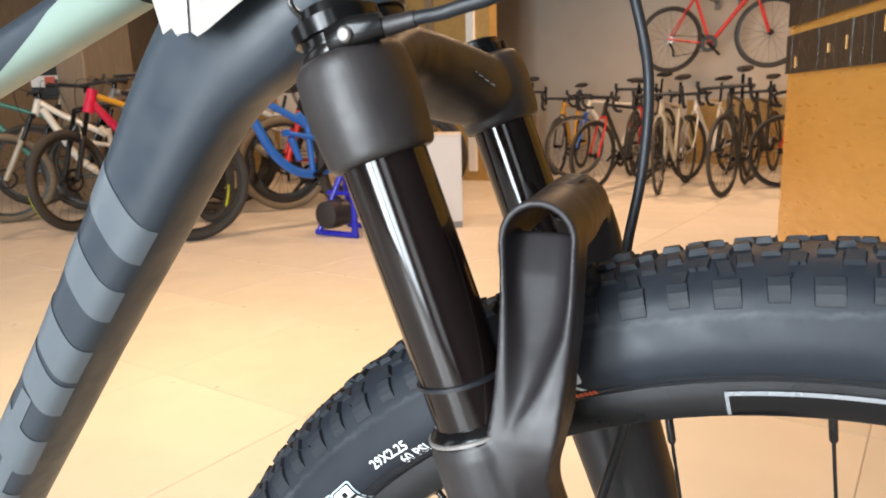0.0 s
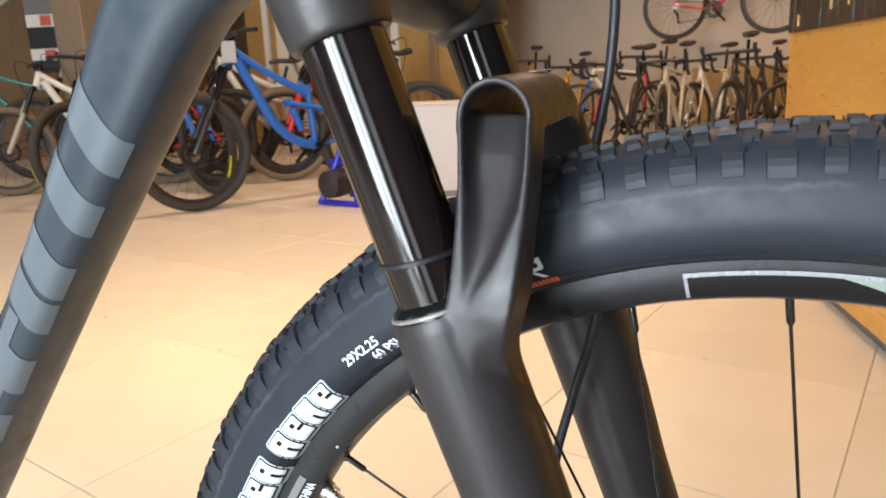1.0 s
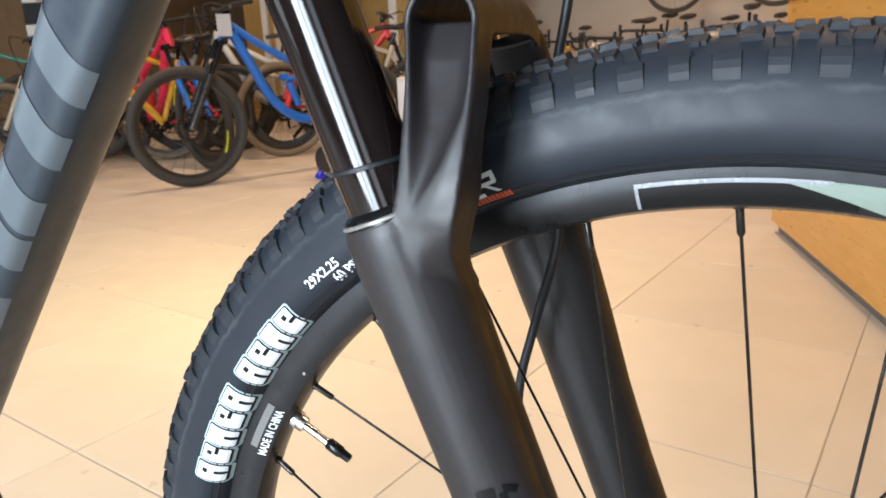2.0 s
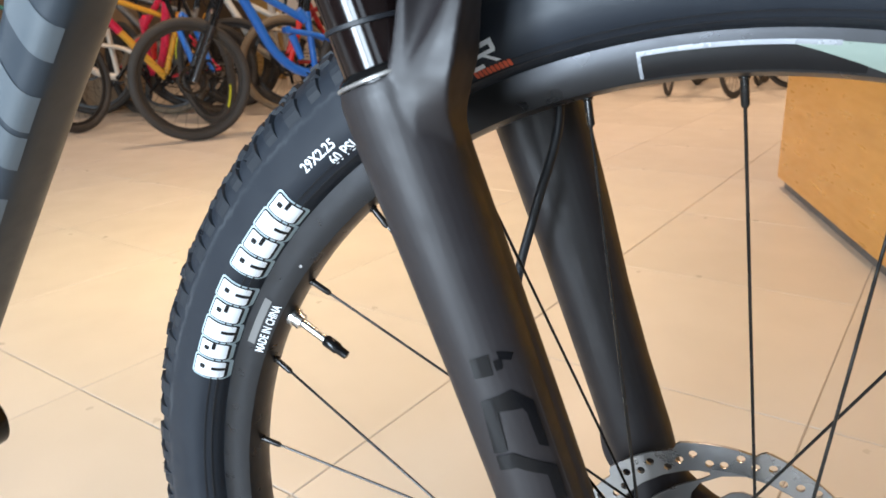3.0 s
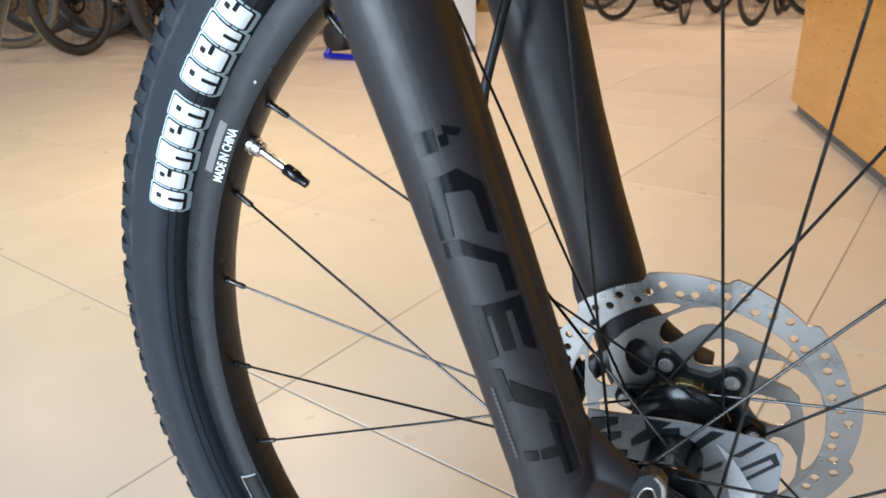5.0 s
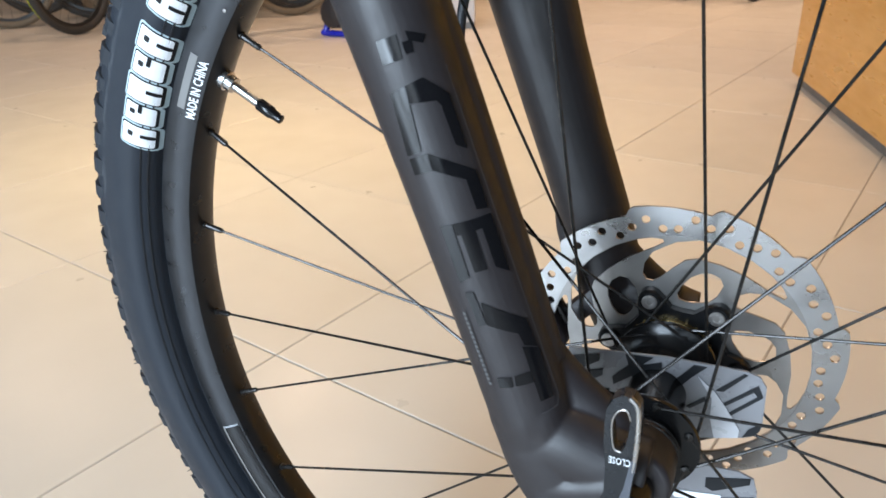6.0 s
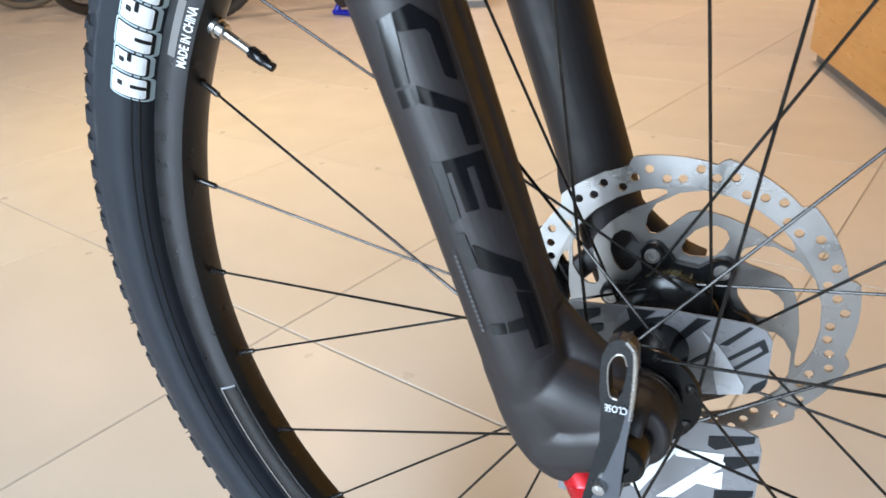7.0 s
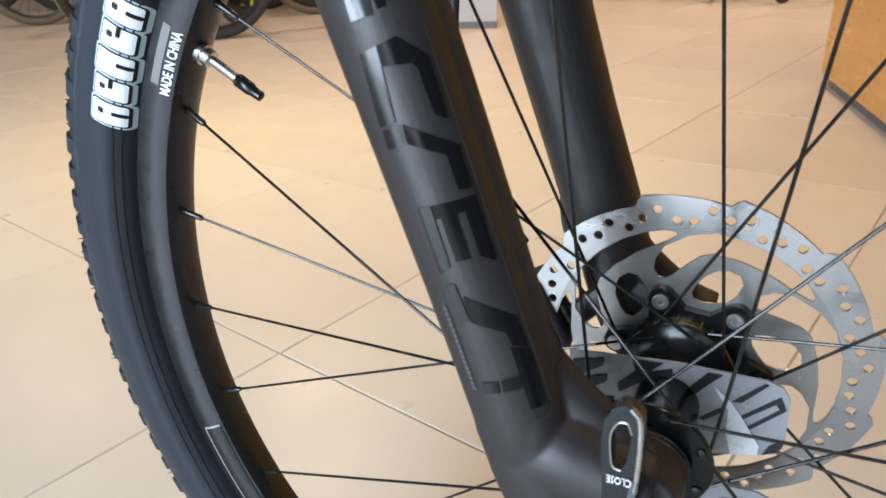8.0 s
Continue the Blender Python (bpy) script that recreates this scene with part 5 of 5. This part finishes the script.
def bicycle(label, at, heading, kind="road", frame_mat=None, fork_mat=None, tyre_label=None, lean=0.0, steer=0.0, tag=False, rim_mat=None, second=None, group="", tyre_mat=None, size=1.0, head=None):
    """A bicycle that stands with its front tyre at the given place, its nose along the heading."""
    m = Matrix.Translation((*at[:2], at[2] if len(at) > 2 else 0.0)) @ Matrix.Rotation(radians(heading), 4, "Z") @ Matrix.Rotation(radians(lean), 4, "X") @ Matrix.Scale(size, 4)
    b = thing("road_bike" if kind == "road" else "mountain_bike", label, "bicycle", m, group)
    road = kind == "road"
    R, t, wb = (0.340, 0.0145, 0.99) if road else (0.368, 0.029, 1.24 if kind == "full" else 1.16)
    tm = tyre_mat or FAR_RUBBER
    rim_mat = rim_mat or FAR_RIM
    st = radians(steer)
    turn = Matrix.Translation((-0.10, 0, 0)) @ Matrix.Rotation(st, 4, "Z") @ Matrix.Translation((0.10, 0, 0))
    wheel(b, 0, R, t, tm, rim_mat, kind, tyre_label, turn)
    wheel(b, -wb, R, t, tm, rim_mat, kind, None)
    ht0 = Vector((-0.135 if road else -0.275 if kind == "full" else -0.215, 0, R + (0.37 if road else 0.50)))
    ht1 = ht0 + Vector((-0.045, 0, 0.13))
    bb = Vector((-wb + (0.415 if road else 0.44), 0, 0.27 if road else 0.34))
    stop = bb + Vector((-0.17, 0, 0.50 if road else 0.42))
    r = 0.017 if road else 0.022
    h = (ht0 + ht1) / 2
    if kind == "full":
        bb, stop = Vector((-0.84, 0, 0.345)), Vector((-0.815, 0, 0.745))
        frame_vf = tubes(([(-0.335, 0, 0.925), (-0.445, 0, 0.715), (-0.540, 0, 0.530), (-0.650, 0, 0.415), (-0.745, 0, 0.365), tuple(bb)], 0.031), ([(-0.310, 0, 0.985), (-0.480, 0, 0.867), (-0.690, 0, 0.750), (-0.790, 0, 0.690)], 0.024), ([tuple(bb), (-0.822, 0, 0.60), tuple(stop)], 0.022), ([ht0, ht1], [0.030, 0.030]), ([(-0.745, 0, 0.755), (-0.800, 0, 0.690)], [0.030, 0.034]))
        rear = tubes(*[([(-0.90, sy * 0.5, 0.350), (-1.09, sy, 0.385), (-wb, sy * 1.4, R)], 0.016) for sy in (-0.042, 0.042)], *[([(-0.670, sy * 0.5, 0.632), (-0.92, sy, 0.575), (-1.09, sy, 0.465), (-wb, sy * 1.4, R)], 0.016) for sy in (-0.042, 0.042)], ([(-0.690, 0, 0.605), (-0.745, 0, 0.450)], [0.027, 0.022]), ([(-0.66, -0.03, 0.635), (-0.66, 0.03, 0.635)], [0.024, 0.024]))
        part("frame", frame_vf, frame_mat, b)
        part("swing_arm", rear, second or frame_mat, b)
    else:
        part("frame", tubes(([h, bb], [r * 1.35, r * 1.3]), ([ht1 - Vector((0, 0, 0.02)), stop], [r, r * 0.9]), ([bb, stop + Vector((-0.02, 0, 0.06))], [r, r * 0.95]), ([ht0, ht1], [r * 1.4, r * 1.3])), frame_mat, b)
        part("rear_triangle", tubes(*[([bb + Vector((0, s * 0.02, 0)), (-wb, s * 0.06, R)], [0.011, 0.008]) for s in (-1, 1)], *[([stop + Vector((0, s * 0.015, -0.03)), (-wb, s * 0.06, R)], [0.009, 0.007]) for s in (-1, 1)]), second or frame_mat, b)
    if head:
        part("head_tube", tubes(([ht0 - Vector((-0.006, 0, 0.018)), ht1 + Vector((-0.006, 0, 0.018))], [r * 1.75, r * 1.75]), ([h, h.lerp(bb, 0.40)], [r * 1.5, r * 1.42])), head, b, "pink painted head tube")
    fm = fork_mat or frame_mat
    steered = []
    if road:
        steered.append(part("fork", tubes(([ht0, ht0 + Vector((0.02, 0.045, -0.06)), (-0.02, 0.052, R + 0.03), (0, 0.055, R)], 0.010), ([ht0, ht0 + Vector((0.02, -0.045, -0.06)), (-0.02, -0.052, R + 0.03), (0, -0.055, R)], 0.010), ([ht0 + Vector((0, -0.03, -0.01)), ht0 + Vector((0, 0.03, -0.01))], [0.013, 0.013])), fm, b))
    else:
        for s in (-1, 1):
            steered.append(part("stanchion", tubes(([ht0 + Vector((0.03, s * 0.062, 0.0)), ht0.lerp(Vector((-0.02, 0, R)), 0.45) + Vector((0.02, s * 0.062, 0))], [0.017, 0.017])), GLOSS, b))
            steered.append(part("lower_leg", tubes(([ht0.lerp(Vector((-0.02, 0, R)), 0.38) + Vector((0.025, s * 0.062, 0)), (-0.015, s * 0.062, R + 0.03), (0, s * 0.06, R)], 0.021)), fm, b))
        steered.append(part("fork_crown", tubes(([ht0 + Vector((0.02, -0.075, 0.0)), ht0 + Vector((0, 0, 0.01)), ht0 + Vector((0.02, 0.075, 0.0))], 0.022)), GLOSS, b))
        steered.append(part("fork_arch", tubes(([ht0.lerp(Vector((0, 0, R)), 0.42) + Vector((0.03, -0.06, 0)), ht0.lerp(Vector((0, 0, R)), 0.20) + Vector((0.035, 0, 0)), ht0.lerp(Vector((0, 0, R)), 0.42) + Vector((0.03, 0.06, 0))], 0.014)), fm, b))
    c = ht1 + Vector((0.03, 0, 0.05))
    steered.append(part("stem", tubes(([ht1, ht1 + Vector((-0.008, 0, 0.05))], [0.019, 0.019]), ([ht1 + Vector((-0.008, 0, 0.045)), c + Vector((0.04 if road else 0.01, 0, 0))], [0.017, 0.017])), GLOSS, b))
    if road:
        bar = [([c + Vector((0.05, 0, 0)), c + Vector((0.05, s * 0.17, 0.0)), c + Vector((0.06, s * 0.20, -0.005)), c + Vector((0.13, s * 0.205, -0.02)), c + Vector((0.145, s * 0.21, -0.07)), c + Vector((0.10, s * 0.215, -0.12)), c + Vector((0.03, s * 0.215, -0.125))], 0.0155) for s in (-1, 1)]
        bar += [([c + Vector((0.13, s * 0.205, -0.02)), c + Vector((0.17, s * 0.205, 0.02)), c + Vector((0.165, s * 0.205, 0.055))], 0.016) for s in (-1, 1)]
    else:
        bar = [([c + Vector((0.015, 0, 0.0)), c + Vector((0.01, s * 0.12, 0.012)), c + Vector((-0.02, s * 0.25, 0.025)), c + Vector((-0.05, s * 0.38, 0.025))], 0.0135) for s in (-1, 1)]
        bar += [([c + Vector((0.03, s * 0.25, 0.01)), c + Vector((0.05, s * 0.32, -0.01))], [0.007, 0.007]) for s in (-1, 1)]
        bar += [([c + Vector((0.02, s * 0.22, 0.01)), c + Vector((0.14, s * 0.10, 0.03)), c + Vector((0.12, s * 0.04, -0.16)), ht0 + Vector((0.05, s * 0.03, -0.1))], 0.0032) for s in (-1, 1)]
    steered.append(part("handlebar", tubes(*bar), RUBBER, b))
    for o in steered:
        o.matrix_basis = turn
    sd = stop + Vector((-0.045, 0, 0.23 if road else 0.16))
    part("seat_post", tubes(([stop, sd], [0.0145, 0.0145])), GLOSS, b)
    part("saddle", sweep(smooth_path([sd + Vector((0.15, 0, 0.035)), sd + Vector((0.06, 0, 0.045)), sd + Vector((-0.04, 0, 0.04)), sd + Vector((-0.11, 0, 0.055))], 4), [(0.018 + 0.0048 * i, 0.016 + 0.0008 * i) for i in range(13)], 14, 2.4), MATT, b)
    cr = part("chainring", moved(plate([[(rr * math.cos(2 * math.pi * i / 64), rr * math.sin(2 * math.pi * i / 64)) for i in range(64) for rr in ((0.085 if road else 0.066) + (0.003 if i % 2 else 0),)], ring_of(0.045, 24)], 0.004), Matrix.Translation(bb + Vector((0, -0.05, 0)))), SPOKE, b)
    part("crankset", tubes(([bb + Vector((0, -0.07, 0)), bb + Vector((0.12, -0.075, -0.12))], [0.016, 0.012]), ([bb + Vector((0, 0.07, 0)), bb + Vector((-0.12, 0.075, 0.12))], [0.016, 0.012]), ([bb + Vector((0, -0.075, 0)), bb + Vector((0, 0.075, 0))], [0.020, 0.020])), GLOSS, b)
    part("cassette", lathe([(0.02, -0.05), (0.05, -0.045), (0.045, -0.025), (0.02, -0.02)], 24, m=Matrix.Translation((-wb, 0, R))), STEEL, b)
    part("derailleur", tubes(([(-wb + 0.01, -0.05, R - 0.04), (-wb + 0.05, -0.055, R - 0.10), (-wb + 0.06, -0.055, R - 0.18)], 0.012)), GLOSS, b)
    part("chain", tubes(([bb + Vector((0, -0.052, -0.066)), (-wb + 0.05, -0.05, R - 0.18)], [0.004, 0.004]), ([bb + Vector((0, -0.052, 0.066)), (-wb, -0.045, R + 0.04)], [0.004, 0.004])), SPOKE, b)
    if tag:
        part("paper_tag", slab(0.09, 0.003, 0.13, 0.0005, tuple(ht1 + Vector((0.045, 0.05, -0.035)))), TAG_WHITE, b, "white paper price tag", smooth=False)
    return b


BLUE = paint("bright_blue_paint", (0.003, 0.115, 0.46), 0.40)
ROYAL = paint("royal_blue_enamel", (0.012, 0.018, 0.42))
CREAM = paint("off_white_paint", (0.62, 0.60, 0.54))
PINK = paint("pink_red_paint", (0.62, 0.015, 0.06))
YELLOW = paint("orange_yellow_paint", (0.60, 0.30, 0.03))
LIME = paint("lime_label", (0.62, 0.62, 0.02))
RED = paint("red_paint", (0.55, 0.02, 0.015))
TAN = material("tan_sidewall_rubber", (0.15, 0.115, 0.075), 0.7, 0, (0.11, 0.085, 0.055), 40, 0.5)
BLACKP = paint("black_frame_paint", (0.014, 0.013, 0.013))
GREYP = paint("grey_frame_paint", (0.16, 0.155, 0.145))
CHAMP = paint("champagne_frame_paint", (0.38, 0.34, 0.26))
GREEN = paint("teal_green_paint", (0.03, 0.22, 0.17))

bicycle("bright blue full-suspension mountain bike with white tag on a blue stand", (-3.185, 3.15), 240, "full", BLUE, BLACKP, LIME, lean=0, steer=-3, tag=True)
bicycle("pink and yellow mountain bike with black fork behind the blue one", (-4.36, 3.25), 246, "mtb", YELLOW, BLACKP, LIME, lean=2, steer=28, size=0.95, second=PINK, head=PINK)
bicycle("off-white downhill mountain bike with tan tyres in a crowded row", (-5.22, 3.44), 222, "full", CREAM, CHAMP, None, lean=-2, steer=10, tyre_mat=TAN, size=0.92)
bicycle("pink-red mountain bike parked behind the blue one", (-3.60, 3.78), 340, "full", PINK, BLUE, LIME, lean=3, steer=0, second=RED)
bicycle("cream mountain bike in the crowded row", (-4.45, 4.55), 218, "full", CREAM, YELLOW, None, lean=-2)
bicycle("black mountain bike with orange details in the crowded row", (-3.581, 4.744), 197.3, "mtb", BLACKP, YELLOW, None, lean=2)
bicycle("dark mountain bike in the crowded row", (-5.05, 4.05), 214, "mtb", GREYP, BLACKP, LIME, lean=2)
bicycle("teal green mountain bike in the crowded row", (-6.75, 4.05), 222, "mtb", GREEN, BLACKP, None, lean=2)
bicycle("black hardtail mountain bike in the crowded row", (-5.35, 4.35), 216, "mtb", BLACKP, GREYP, None, lean=3, steer=-6)
bicycle("champagne mountain bike with tan tyres in the crowded row", (-3.40, 4.45), 222, "mtb", CHAMP, RED, None, lean=-2, steer=5, tyre_mat=TAN)
bicycle("champagne mountain bike with black fork in the crowded row", (-5.887, 4.21), 209.3, "full", CHAMP, BLACKP, None, lean=2, steer=8)
bicycle("red mountain bike behind the white plinth", (-2.62, 5.30), 25, "mtb", RED, GREEN, None, lean=2)

ROW = [(-1.24, 6.25, -112, BLACKP, RED, None), (-0.68, 6.07, -101, CHAMP, None, None), (-0.15, 5.97, -99, BLACKP, None, None), (0.27, 6.70, -150, GREYP, RED, None), (-1.62, 7.25, -138, CREAM, BLUE, ALLOY),
       (-0.50, 7.20, -112, CREAM, None, None), (-1.86, 7.50, -95, YELLOW, BLACKP, None), (-1.10, 7.55, -104, BLACKP, RED, None), (0.05, 7.25, -104, BLACKP, None, None), (-2.30, 7.75, -80, YELLOW, None, None)]
for x, y, a, fm, fk, rm in ROW:
    nm = {BLACKP: "black", CHAMP: "champagne", GREYP: "grey", CREAM: "off-white", YELLOW: "yellow"}[fm]
    bicycle(nm + " drop-bar road bike parked in the row", (x, y - 0.30), a, "road", fm, fk, None, lean=(2 if x > -1 else -2), steer=round(11 * math.sin(7 * x + 3 * y)), rim_mat=rm, group="row of road bikes", size=round(0.955 + 0.055 * math.sin(11 * x + 5 * y), 3))
bicycle("red and black road bike hung on the back wall", (0.163, 7.665, 1.04), math.degrees(GRID) + 0.2, "road", RED, RED)
for dx in (-0.62, -0.38):
    hook = thing("wall_hook", "black steel wall bracket carrying the red bike", "bracket", Matrix.Translation((0.163, 7.665, 1.04)) @ Matrix.Rotation(GRID, 4, "Z"), group="wall brackets")
    part("arm", tubes(([(dx, 0.40, 0.72), (dx, 0.02, 0.72)], [0.012, 0.012])), KICK, hook)
    part("wall_plate", slab(0.06, 0.012, 0.16, 0.002, (dx, 0.405, 0.72)), KICK, hook, smooth=False)

# blue repair stand under the blue bike
ST = thing("repair_stand", "royal blue steel A-frame repair stand holding a bike", "repair stand", Matrix.Translation((-2.34, 3.62, 0)) @ Matrix.Rotation(radians(-12), 4, "Z"))
for x0, y0 in ((-0.15, -0.14), (0.15, -0.14), (-0.15, 0.16), (0.15, 0.16)):
    part("leg", tubes(([(x0, y0, 0.02), (x0 * 0.25, 0, 0.42)], [0.020, 0.020])), ROYAL, ST)
for y0 in (-0.14, 0.16):
    part("foot_bar", tubes(([(-0.17, y0, 0.018), (0.17, y0, 0.018)], [0.018, 0.018])), ROYAL, ST)
part("cross_bar", tubes(([(-0.14, -0.05, 0.26), (0.14, -0.05, 0.26)], [0.014, 0.014])), ROYAL, ST)
part("resistance_drum", moved(lathe([(0.03, -0.09), (0.085, -0.08), (0.09, 0.0), (0.085, 0.08), (0.03, 0.09)], 28), pose(-0.05, -0.10, 0.135)), MATT, ST, "black round drum")

lay_tiles()
